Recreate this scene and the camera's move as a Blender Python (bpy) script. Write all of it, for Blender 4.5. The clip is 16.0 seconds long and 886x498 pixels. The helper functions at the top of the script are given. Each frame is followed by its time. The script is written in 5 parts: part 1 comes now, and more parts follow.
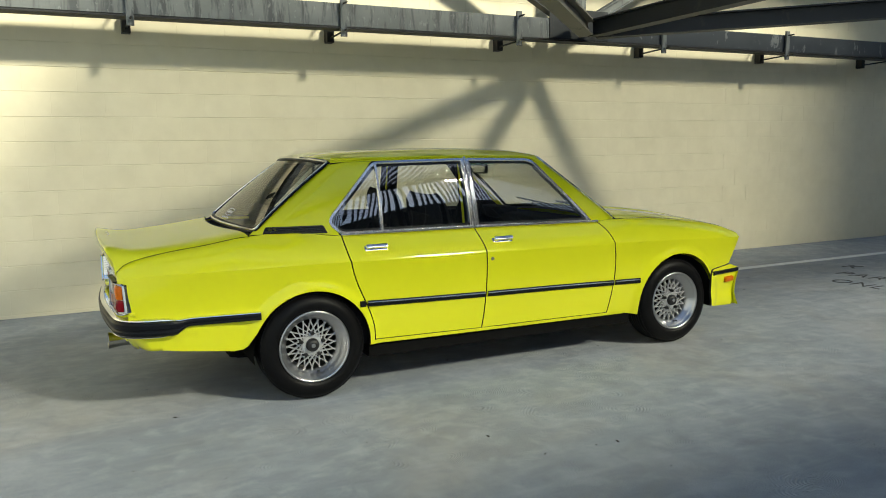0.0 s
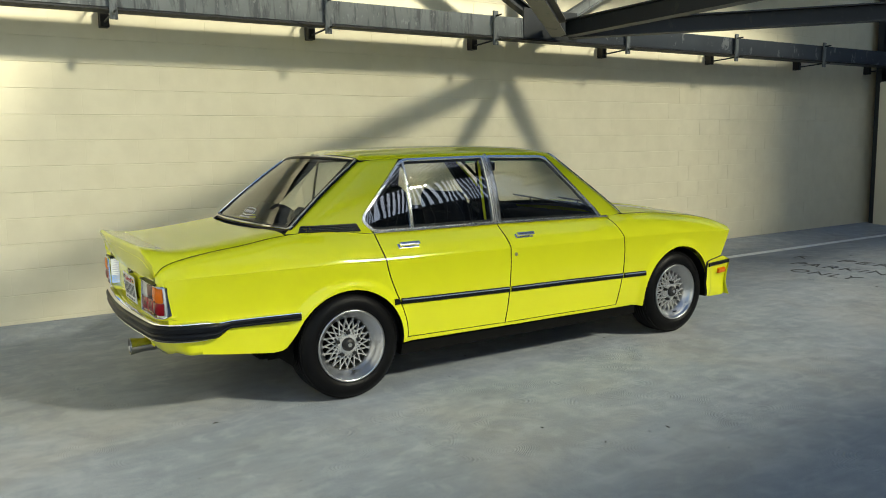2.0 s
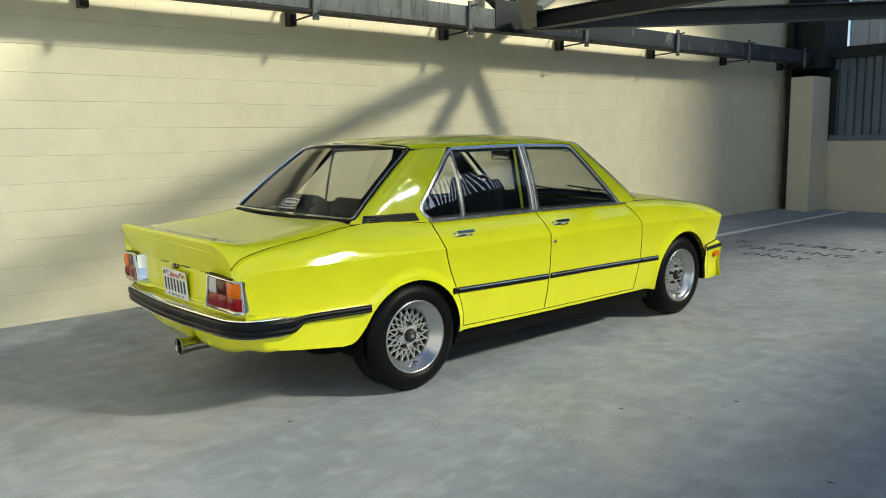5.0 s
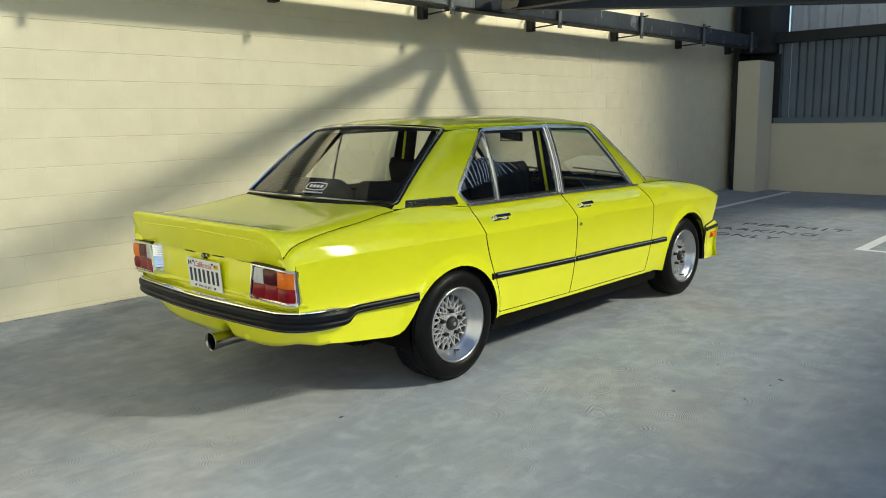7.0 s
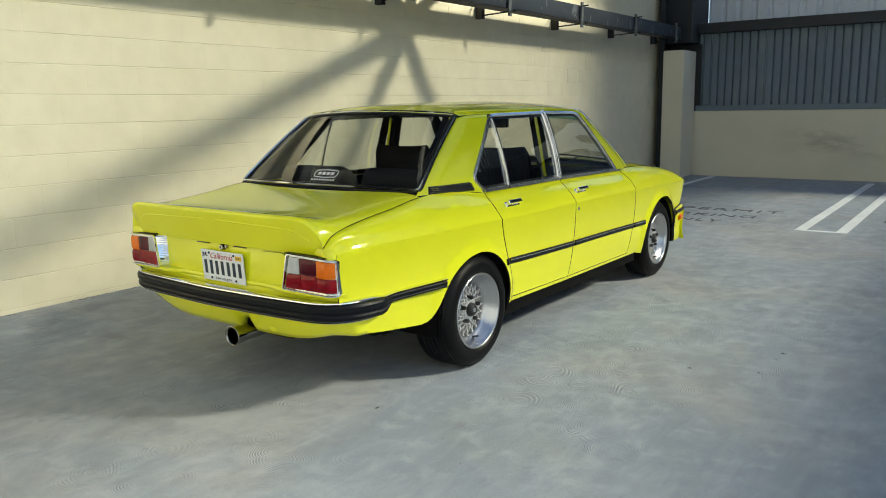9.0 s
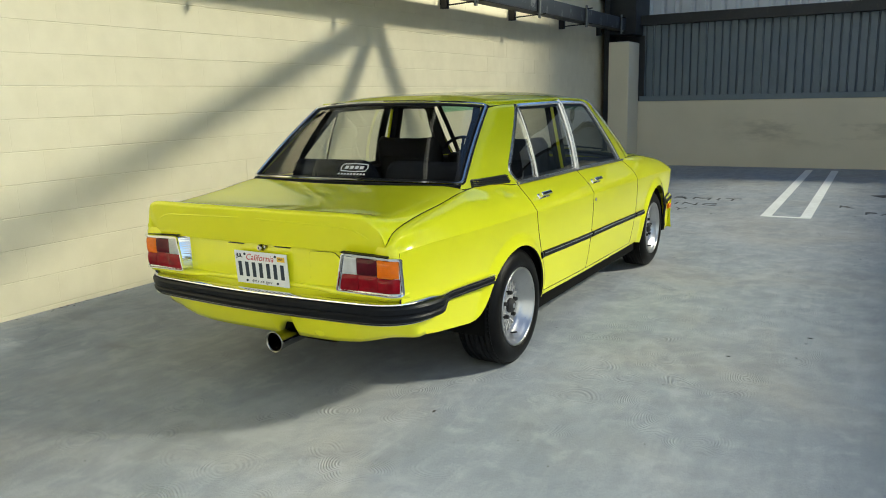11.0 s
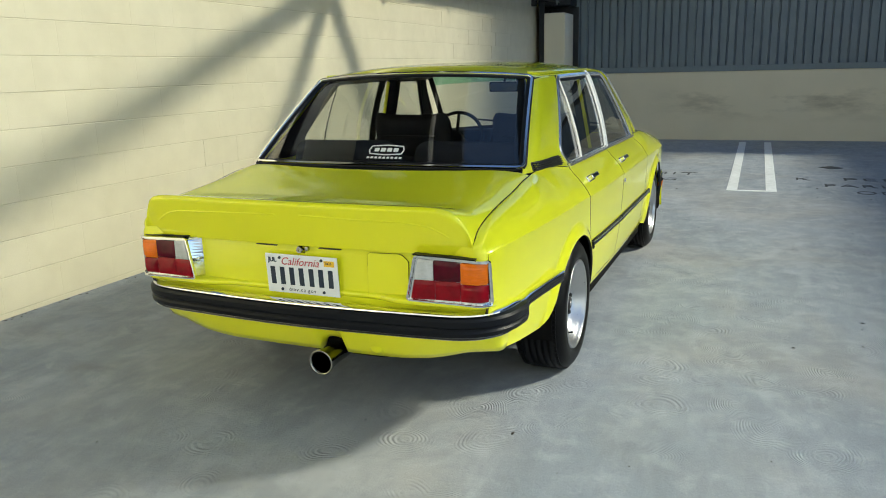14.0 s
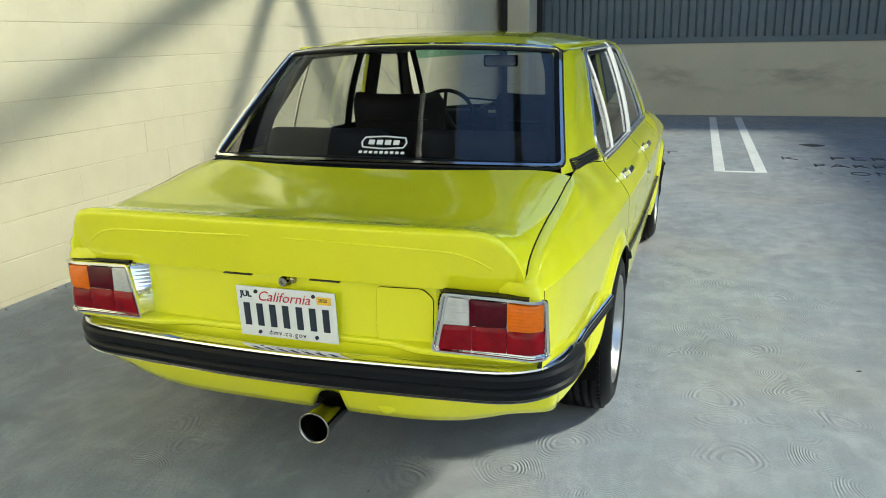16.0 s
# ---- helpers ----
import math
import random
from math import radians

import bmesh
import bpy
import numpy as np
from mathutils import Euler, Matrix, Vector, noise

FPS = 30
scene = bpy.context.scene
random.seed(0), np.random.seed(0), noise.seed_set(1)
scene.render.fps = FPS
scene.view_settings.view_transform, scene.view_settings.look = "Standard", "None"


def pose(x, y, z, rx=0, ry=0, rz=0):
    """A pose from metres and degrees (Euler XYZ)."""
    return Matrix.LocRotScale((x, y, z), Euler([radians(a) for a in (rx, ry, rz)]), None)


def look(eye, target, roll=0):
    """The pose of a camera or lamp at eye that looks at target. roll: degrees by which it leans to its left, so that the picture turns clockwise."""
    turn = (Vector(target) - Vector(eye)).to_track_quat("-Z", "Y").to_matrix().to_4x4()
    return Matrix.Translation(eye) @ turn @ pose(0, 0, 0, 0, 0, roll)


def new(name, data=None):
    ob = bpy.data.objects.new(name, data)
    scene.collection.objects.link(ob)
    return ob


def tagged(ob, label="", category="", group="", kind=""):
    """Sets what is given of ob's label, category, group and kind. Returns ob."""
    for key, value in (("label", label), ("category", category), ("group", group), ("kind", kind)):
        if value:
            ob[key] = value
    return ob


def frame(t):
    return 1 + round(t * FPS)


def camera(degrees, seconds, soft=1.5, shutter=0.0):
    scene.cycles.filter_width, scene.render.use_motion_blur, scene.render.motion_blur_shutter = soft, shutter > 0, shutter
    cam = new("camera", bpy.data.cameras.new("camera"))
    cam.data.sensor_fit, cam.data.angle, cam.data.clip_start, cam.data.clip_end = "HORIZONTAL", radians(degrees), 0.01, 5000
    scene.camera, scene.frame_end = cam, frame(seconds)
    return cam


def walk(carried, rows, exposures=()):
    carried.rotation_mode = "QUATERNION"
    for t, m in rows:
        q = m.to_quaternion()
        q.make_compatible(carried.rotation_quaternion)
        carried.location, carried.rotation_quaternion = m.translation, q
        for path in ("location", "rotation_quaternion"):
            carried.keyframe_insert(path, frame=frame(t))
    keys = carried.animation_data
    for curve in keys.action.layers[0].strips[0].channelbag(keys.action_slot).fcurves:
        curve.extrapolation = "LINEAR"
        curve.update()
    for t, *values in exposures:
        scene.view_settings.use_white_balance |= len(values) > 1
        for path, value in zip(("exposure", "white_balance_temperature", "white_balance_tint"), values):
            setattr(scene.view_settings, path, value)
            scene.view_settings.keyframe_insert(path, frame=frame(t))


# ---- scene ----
cam = camera(59.5, 16.0, soft=1.0)
PATH = [
    (0, (-1.246, -4.154, 1.381), (-0.36, -2.379, 1.128), -0.8),
    (0.5, (-1.421, -4.113, 1.384), (-0.487, -2.362, 1.134), -0.8),
    (1, (-1.585, -4.066, 1.387), (-0.606, -2.34, 1.134), -0.9),
    (1.5, (-1.727, -3.965, 1.371), (-0.701, -2.267, 1.119), -1.1),
    (2, (-1.846, -3.846, 1.379), (-0.769, -2.18, 1.121), -1.0),
    (2.5, (-1.94, -3.784, 1.377), (-0.822, -2.146, 1.117), -1.1),
    (3, (-2.1, -3.714, 1.392), (-0.933, -2.111, 1.129), -1.0),
    (3.5, (-2.248, -3.628, 1.397), (-1.041, -2.057, 1.129), -1.0),
    (4, (-2.366, -3.499, 1.377), (-1.121, -1.957, 1.106), -1.0),
    (6.5, (-2.923, -2.846, 1.371), (-1.509, -1.467, 1.056), -1.0),
    (7, (-2.975, -2.697, 1.368), (-1.524, -1.36, 1.041), -1.0),
    (7.5, (-3.044, -2.6, 1.363), (-1.558, -1.303, 1.028), -1.0),
    (8, (-3.15, -2.482, 1.363), (-1.625, -1.233, 1.02), -1.1),
    (8.5, (-3.255, -2.358, 1.363), (-1.691, -1.162, 1.011), -1.0),
    (11, (-3.545, -1.63, 1.362), (-1.837, -0.662, 0.98), -1.3),
    (11.5, (-3.581, -1.5, 1.356), (-1.856, -0.566, 0.966), -1.2),
    (12, (-3.56, -1.321, 1.353), (-1.817, -0.428, 0.949), -1.2),
    (12.5, (-3.532, -1.177, 1.35), (-1.773, -0.319, 0.935), -1.2),
    (13, (-3.501, -1.043, 1.347), (-1.727, -0.223, 0.923), -1.3),
    (13.5, (-3.456, -0.896, 1.363), (-1.665, -0.122, 0.923), -1.3),
    (14, (-3.377, -0.78, 1.361), (-1.571, -0.047, 0.91), -1.4),
    (14.5, (-3.225, -0.655, 1.366), (-1.407, 0.034, 0.897), -1.3),
    (15, (-3.068, -0.548, 1.358), (-1.242, 0.108, 0.872), -1.2),
    (15.5, (-2.934, -0.422, 1.345), (-1.102, 0.205, 0.844), -1.3),
    (16, (-2.802, -0.3, 1.367), (-0.968, 0.3, 0.844), -1.1),
]
walk(cam, [(t, look(eye, target, roll)) for t, eye, target, roll in PATH], [(0.0, 0.74, 5980, 5), (4.0, 0.88, 5930, 5), (8.5, 1.01, 5880, 6), (12.0, 1.12, 5830, 5), (14.0, 1.18, 5760, 5), (16.0, 1.27, 5650, 4)])

# ---------------------------------------------------------------- light
SUN_FROM = Vector((0.575, -1.0, 0.755)).normalized()
world = bpy.data.worlds.new("sky")
scene.world = world
world.use_nodes = True
wn = world.node_tree
sky = wn.nodes.new("ShaderNodeTexSky")
sky.sky_type = "NISHITA"
sky.sun_disc = False
sky.dust_density = 0.4
sky.sun_elevation = math.asin(SUN_FROM.z)
sky.sun_rotation = math.atan2(SUN_FROM.x, SUN_FROM.y)
wn.links.new(sky.outputs[0], wn.nodes["Background"].inputs[0])
wn.nodes["Background"].inputs[1].default_value = 0.080
sun = new("sun", bpy.data.lights.new("sun", "SUN"))
sun.data.energy = 4.6
sun.data.angle = radians(5.6)
sun.data.color = (1.0, 0.895, 0.645)
sun.matrix_world = look(SUN_FROM * 30, (0, 0, 0))


# ---------------------------------------------------------------- materials
class Nodes:
    """A small helper around one material's node tree."""

    def __init__(self, name, rough=0.5, metal=0.0, **more):
        self.m = bpy.data.materials.new(name)
        self.m.use_nodes = True
        self.t = self.m.node_tree
        self.p = self.t.nodes["Principled BSDF"]
        self.p.inputs["Roughness"].default_value = rough
        self.p.inputs["Metallic"].default_value = metal
        for k, v in more.items():
            self.p.inputs[k.replace("_", " ")].default_value = v
        self.co = self.t.nodes.new("ShaderNodeTexCoord").outputs["Object"]

    def add(self, kind, **props):
        n = self.t.nodes.new("ShaderNode" + kind)
        for k, v in props.items():
            n.inputs[k.replace("_", " ")].default_value = v
        return n

    def link(self, a, b):
        self.t.links.new(a, b)

    def noise(self, scale, detail=4.0, rough=0.55, co=None, stretch=None, distort=0.0):
        n = self.add("TexNoise", Scale=scale, Detail=detail, Roughness=rough, Distortion=distort)
        src = co or self.co
        if stretch:
            mp = self.add("Mapping")
            mp.inputs["Scale"].default_value = stretch
            self.link(src, mp.inputs[0])
            src = mp.outputs[0]
        self.link(src, n.inputs["Vector"])
        return n.outputs["Fac"]

    def ramp(self, fac, stops):
        r = self.t.nodes.new("ShaderNodeValToRGB")
        e = r.color_ramp.elements
        while len(e) < len(stops):
            e.new(0.5)
        for el, (pos, c) in zip(e, stops):
            el.position = pos
            el.color = (*c, 1) if len(c) == 3 else c
        self.link(fac, r.inputs[0])
        return r.outputs[0]

    def mix(self, fac, a, b, mode="MIX"):
        n = self.t.nodes.new("ShaderNodeMix")
        n.data_type = "RGBA"
        n.blend_type = mode
        for sock, v in ((n.inputs[0], fac), (n.inputs[6], a), (n.inputs[7], b)):
            if isinstance(v, (int, float)):
                sock.default_value = v
            elif isinstance(v, tuple):
                sock.default_value = (*v, 1)
            else:
                self.link(v, sock)
        return n.outputs[2]

    def colour(self, c):
        if isinstance(c, tuple):
            self.p.inputs["Base Color"].default_value = (*c, 1)
        else:
            self.link(c, self.p.inputs["Base Color"])

    def roughness(self, fac, lo, hi):
        r = self.add("MapRange")
        r.inputs["To Min"].default_value, r.inputs["To Max"].default_value = lo, hi
        self.link(fac, r.inputs[0])
        self.link(r.outputs[0], self.p.inputs["Roughness"])

    def bump(self, fac, strength, distance, below=None):
        b = self.add("Bump", Strength=strength, Distance=distance)
        self.link(fac, b.inputs["Height"])
        if below is not None:
            self.link(below, b.inputs["Normal"])
        self.link(b.outputs[0], self.p.inputs["Normal"])
        return b.outputs[0]


def plain(name, colour, rough=0.5, metal=0.0, var=0.08, scale=30.0, bump=0.0, **more):
    """A surface with a light mottling of its colour and gloss."""
    n = Nodes(name, rough, metal, **more)
    f = n.noise(scale)
    g = n.noise(scale / 9, 3)
    dark = tuple(c * (1 - var) for c in colour)
    light = tuple(min(1, c * (1 + var)) for c in colour)
    n.colour(n.mix(0.4, n.ramp(f, [(0.3, dark), (0.7, light)]), n.ramp(g, [(0.3, dark), (0.7, light)])))
    n.roughness(f, max(0.02, rough - 0.06), min(1, rough + 0.06))
    if bump:
        n.bump(f, bump, 0.002)
    return n.m


def paint_mat():
    n = Nodes("yellow car paint", 0.6, 0.0, Specular_IOR_Level=0.08, Coat_Weight=1.0, Coat_Roughness=0.075, Coat_IOR=1.52)
    g = n.noise(1.6, 3)
    n.colour(n.ramp(g, [(0.3, (0.75, 0.76, 0.004)), (0.7, (0.79, 0.80, 0.006))]))
    return n.m


def glass_mat(name, tint, base=0.10, rough=0.0, wavy=0.16):
    m = bpy.data.materials.new(name)
    m.use_nodes = True
    t = m.node_tree
    t.nodes.remove(t.nodes["Principled BSDF"])
    mix = t.nodes.new("ShaderNodeMixShader")
    lw = t.nodes.new("ShaderNodeLayerWeight")
    lw.inputs[0].default_value = 0.5
    pw = t.nodes.new("ShaderNodeMath")
    pw.operation = "POWER"
    pw.inputs[1].default_value = 4.5
    fr = t.nodes.new("ShaderNodeMath")
    fr.operation = "MULTIPLY_ADD"
    fr.inputs[1].default_value, fr.inputs[2].default_value = 0.86, base
    t.links.new(lw.outputs["Facing"], pw.inputs[0])
    t.links.new(pw.outputs[0], fr.inputs[0])
    tr = t.nodes.new("ShaderNodeBsdfTransparent")
    tr.inputs[0].default_value = (*tint, 1)
    gl = t.nodes.new("ShaderNodeBsdfGlossy")
    gl.inputs["Roughness"].default_value = rough
    co = t.nodes.new("ShaderNodeTexCoord")
    ns = t.nodes.new("ShaderNodeTexNoise")
    ns.inputs["Scale"].default_value = 2.8
    ns.inputs["Detail"].default_value = 1.0
    bp = t.nodes.new("ShaderNodeBump")
    bp.inputs["Strength"].default_value = wavy
    bp.inputs["Distance"].default_value = 0.02
    t.links.new(co.outputs["Object"], ns.inputs["Vector"])
    t.links.new(ns.outputs["Fac"], bp.inputs["Height"])
    t.links.new(bp.outputs[0], gl.inputs["Normal"])
    t.links.new(fr.outputs[0], mix.inputs[0])
    t.links.new(tr.outputs[0], mix.inputs[1])
    t.links.new(gl.outputs[0], mix.inputs[2])
    t.links.new(mix.outputs[0], t.nodes["Material Output"].inputs[0])
    return m


def block_mat():
    n = Nodes("cream painted block", 0.62)
    pos = n.t.nodes.new("ShaderNodeNewGeometry").outputs["Position"]
    info = n.t.nodes.new("ShaderNodeObjectInfo").outputs["Random"]
    big = n.noise(0.7, 4, co=pos)
    mid = n.noise(5, 4, co=pos)
    fine = n.noise(140, 3, co=pos)
    c = n.ramp(big, [(0.3, (0.73, 0.662, 0.468)), (0.7, (0.79, 0.722, 0.528))])
    c = n.mix(0.35, c, n.ramp(mid, [(0.35, (0.67, 0.612, 0.435)), (0.65, (0.81, 0.752, 0.558))]))
    c = n.mix(0.10, c, n.ramp(info, [(0.0, (0.62, 0.56, 0.42)), (1.0, (0.80, 0.74, 0.60))]))
    n.colour(c)
    b = n.bump(fine, 0.35, 0.0012)
    n.bump(mid, 0.25, 0.004, b)
    return n.m


def stucco_mat():
    n = Nodes("cream rendered wall", 0.8)
    big = n.noise(0.9, 4)
    fine = n.noise(90, 3)
    grime = n.noise(1.7, 6, 0.65, stretch=(1.0, 0.55, 1.8))
    c = n.ramp(big, [(0.3, (0.68, 0.64, 0.51)), (0.7, (0.75, 0.70, 0.56))])
    sep = n.add("SeparateXYZ")
    n.link(n.co, sep.inputs[0])
    band = n.ramp(sep.outputs["Z"], [(0.30, (0, 0, 0)), (0.62, (1, 1, 1)), (0.80, (1, 1, 1)), (0.98, (0, 0, 0))])
    side = n.add("MapRange")
    side.inputs["From Min"].default_value, side.inputs["From Max"].default_value = 1.2, 0.2
    n.link(sep.outputs["Y"], side.inputs[0])
    patch = n.ramp(grime, [(0.48, (0, 0, 0)), (0.66, (1, 1, 1))])
    soil = n.mix(1.0, n.mix(1.0, patch, band, "MULTIPLY"), side.outputs[0], "MULTIPLY")
    c = n.mix(soil, c, (0.46, 0.43, 0.34))
    n.colour(c)
    n.bump(fine, 0.5, 0.003)
    return n.m


def floor_mat():
    n = Nodes("grey coated concrete", 0.6, Specular_IOR_Level=0.2)
    pos = n.co
    big = n.noise(0.35, 5, 0.6, co=pos, distort=0.6)
    mid = n.noise(1.6, 6, 0.65, co=pos, distort=0.8)
    fine = n.noise(70, 4, 0.7, co=pos)
    spots = n.add("TexVoronoi", Scale=5.0)
    n.link(pos, spots.inputs["Vector"])
    c = n.ramp(big, [(0.3, (0.252, 0.286, 0.325)), (0.7, (0.385, 0.414, 0.452))])
    c = n.mix(0.5, c, n.ramp(mid, [(0.34, (0.180, 0.214, 0.250)), (0.64, (0.438, 0.464, 0.496))]))
    scuff = n.noise(3.5, 6, 0.7, co=pos, stretch=(0.4, 2.2, 1.0), distort=1.0)
    c = n.mix(0.28, c, n.ramp(scuff, [(0.42, (0.190, 0.222, 0.244)), (0.7, (0.470, 0.485, 0.495))]))
    dots = n.ramp(spots.outputs["Distance"], [(0.012, (1, 1, 1)), (0.03, (0, 0, 0))])
    c = n.mix(n.mix(1.0, dots, n.ramp(n.noise(0.8, 2, co=pos), [(0.5, (0, 0, 0)), (0.62, (1, 1, 1))]), "MULTIPLY"), c, (0.06, 0.06, 0.06))
    c = n.mix(0.17, c, n.ramp(fine, [(0.3, (0.12, 0.125, 0.13)), (0.7, (0.432, 0.450, 0.478))]))
    stain = n.ramp(n.noise(0.62, 5, 0.6, co=pos, distort=0.5), [(0.49, (0, 0, 0)), (0.68, (0.6, 0.6, 0.6))])
    c = n.mix(stain, c, n.ramp(mid, [(0.35, (0.265, 0.245, 0.205)), (0.65, (0.470, 0.440, 0.385))]))
    spill = n.ramp(n.noise(1.1, 6, 0.7, co=pos, distort=1.2), [(0.57, (0, 0, 0)), (0.72, (0.36, 0.36, 0.36))])
    c = n.mix(spill, c, (0.54, 0.56, 0.55))
    murk = n.ramp(n.noise(0.9, 6, 0.68, co=pos, stretch=(1.0, 1.6, 1.0), distort=0.9), [(0.58, (0, 0, 0)), (0.72, (0.5, 0.5, 0.5))])
    c = n.mix(murk, c, (0.15, 0.165, 0.175))
    mottle = n.noise(6.5, 4, 0.62, co=pos, distort=0.35)
    c = n.mix(n.ramp(mottle, [(0.52, (0, 0, 0)), (0.66, (0.34, 0.34, 0.34))]), c, (0.50, 0.515, 0.525))
    c = n.mix(n.ramp(mottle, [(0.36, (0.30, 0.30, 0.30)), (0.47, (0, 0, 0))]), c, (0.215, 0.235, 0.25))
    c = n.mix(1.0, c, (0.975, 0.995, 1.04), "MULTIPLY")
    grit = n.noise(260, 2, 0.5, co=pos)
    c = n.mix(0.16, c, n.ramp(grit, [(0.38, (0.08, 0.085, 0.09)), (0.62, (0.62, 0.62, 0.60))]))
    scratch = n.noise(9, 5, 0.75, co=pos, stretch=(0.25, 3.0, 1.0), distort=2.0)
    c = n.mix(n.ramp(scratch, [(0.62, (0, 0, 0)), (0.72, (0.16, 0.16, 0.16))]), c, (0.58, 0.59, 0.58))
    n.colour(c)
    n.roughness(mid, 0.50, 0.75)
    cells = n.add("TexVoronoi", Scale=3.2, Randomness=1.0)
    warp = n.add("VectorMath")
    warp.operation = "MULTIPLY_ADD"
    nz = n.add("TexNoise", Scale=2.0, Detail=2.0)
    n.link(pos, nz.inputs["Vector"])
    n.link(nz.outputs["Color"], warp.inputs[0])
    warp.inputs[1].default_value = (0.25, 0.25, 0.0)
    n.link(pos, warp.inputs[2])
    n.link(warp.outputs[0], cells.inputs["Vector"])
    rings = n.add("Math")
    rings.operation = "MULTIPLY"
    rings.inputs[1].default_value = 175.0
    n.link(cells.outputs["Distance"], rings.inputs[0])
    wavy = n.add("Math")
    wavy.operation = "SINE"
    n.link(rings.outputs[0], wavy.inputs[0])
    where = n.ramp(n.noise(0.9, 3, co=pos), [(0.44, (0, 0, 0)), (0.54, (1, 1, 1))])
    ridge = n.mix(1.0, n.mix(1.0, where, wavy.outputs[0], "MULTIPLY"), n.mix(1.0, n.ramp(cells.outputs["Distance"], [(0.36, (1, 1, 1)), (0.52, (0, 0, 0))]), n.ramp(n.noise(9, 4, 0.6, co=pos), [(0.40, (0, 0, 0)), (0.56, (1, 1, 1))]), "MULTIPLY"), "MULTIPLY")
    b = n.bump(fine, 0.65, 0.004)
    b = n.bump(scuff, 0.2, 0.006, b)
    b = n.bump(ridge, 0.75, 0.002, b)
    ripple = n.noise(2.6, 3, 0.5, co=pos, stretch=(1.3, 1.0, 1.0), distort=0.7)
    n.bump(ripple, 0.30, 0.02, b)
    return n.m


def steel_mat(name, dark, light, worn):
    n = Nodes(name, 0.5, 0.0)
    f = n.noise(2.2, 5)
    chips = n.noise(9, 6, 0.7, stretch=(1.0, 1.0, 0.5), distort=0.4)
    c = n.ramp(f, [(0.3, dark), (0.7, light)])
    c = n.mix(n.ramp(chips, [(0.60, (0, 0, 0)), (0.63, (1, 1, 1))]), c, worn)
    n.colour(c)
    n.roughness(f, 0.4, 0.62)
    n.bump(n.noise(60, 3), 0.15, 0.002)
    return n.m


def worn_steel(name):
    """Chalky grey paint that has run and worn through to dark steel in upright streaks."""
    n = Nodes(name, 0.55)
    f = n.noise(2.2, 5)
    runs = n.noise(4.0, 6, 0.72, stretch=(2.6, 1.0, 0.35), distort=0.5)
    spots = n.noise(26, 4, 0.6, stretch=(1.0, 1.0, 0.5))
    c = n.ramp(f, [(0.3, (0.115, 0.125, 0.128)), (0.7, (0.200, 0.212, 0.212))])
    c = n.mix(n.ramp(runs, [(0.50, (0, 0, 0)), (0.60, (0.85, 0.85, 0.85))]), c, (0.045, 0.050, 0.054))
    c = n.mix(n.ramp(spots, [(0.60, (0, 0, 0)), (0.66, (0.6, 0.6, 0.6))]), c, (0.26, 0.27, 0.265))
    n.colour(c)
    n.roughness(f, 0.42, 0.65)
    n.bump(spots, 0.15, 0.002)
    return n.m


PAINT = paint_mat()
CHROME = plain("bright chrome", (0.78, 0.78, 0.78), 0.08, 1.0, 0.03)
TRIM = plain("satin bright trim", (0.72, 0.72, 0.72), 0.20, 0.92, 0.04)
ALLOY = plain("silver alloy", (0.56, 0.56, 0.57), 0.36, 0.45, 0.06, 60)
POLISHED = plain("polished alloy", (0.52, 0.52, 0.53), 0.30, 1.0, 0.05, 80)
RUBBER = plain("black rubber trim", (0.004, 0.005, 0.008), 0.42, 0, 0.2, 25, Specular_IOR_Level=0.2)
TYRE = plain("tyre rubber", (0.0035, 0.0035, 0.004), 0.46, 0, 0.25, 40, 0.2, Specular_IOR_Level=0.14)
BLACK = plain("black plastic", (0.010, 0.010, 0.011), 0.5, 0, 0.2, 25)
TRIM_IN = plain("black vinyl", (0.010, 0.010, 0.012), 0.75, 0, 0.25, 60, 0.3, Specular_IOR_Level=0.12)
CLOTH = plain("dark seat cloth", (0.016, 0.016, 0.020), 0.9, 0, 0.3, 90, 0.4, Specular_IOR_Level=0.1)
UNDER = plain("underbody black", (0.005, 0.005, 0.005), 0.9, 0, 0.3, 20, Specular_IOR_Level=0.1)
LINING = plain("pale grey headlining", (0.30, 0.29, 0.26), 0.9, 0, 0.1, 60)
RED = plain("red lens", (0.21, 0.002, 0.008), 0.06, 0, 0.4, 22, Specular_IOR_Level=0.22)
REDDEEP = plain("deep red lens", (0.075, 0.002, 0.010), 0.06, 0, 0.4, 25, Specular_IOR_Level=0.22)
SMOKED = plain("smoked chrome", (0.34, 0.33, 0.30), 0.16, 1.0, 0.1)
AMBER = plain("amber lens", (0.72, 0.16, 0.003), 0.08, 0, 0.12, 40, Specular_IOR_Level=0.35)
CLEAR = plain("clear ribbed lens", (0.50, 0.51, 0.52), 0.15, 0, 0.2, 40, Specular_IOR_Level=0.5)
PLATE = plain("white plate", (0.74, 0.76, 0.78), 0.35, 0, 0.04)
NAVY = plain("dark blue print", (0.010, 0.022, 0.045), 0.5)
SCRIPT = plain("red print", (0.45, 0.02, 0.04), 0.5)
YELLOW = plain("yellow sticker", (0.80, 0.50, 0.02), 0.5)
WHITE = plain("white decal", (0.80, 0.80, 0.80), 0.5, 0, 0.03)
GLASS = glass_mat("clear car glass", (0.93, 0.955, 0.93), 0.26)
REARGLASS = glass_mat("tinted rear glass", (0.94, 0.965, 0.945), 0.11, 0.0, 0.02)
MIRROR = plain("mirror", (0.62, 0.63, 0.63), 0.03, 1.0, 0.01)
BLOCK = block_mat()
STUCCO = stucco_mat()
FLOOR = floor_mat()
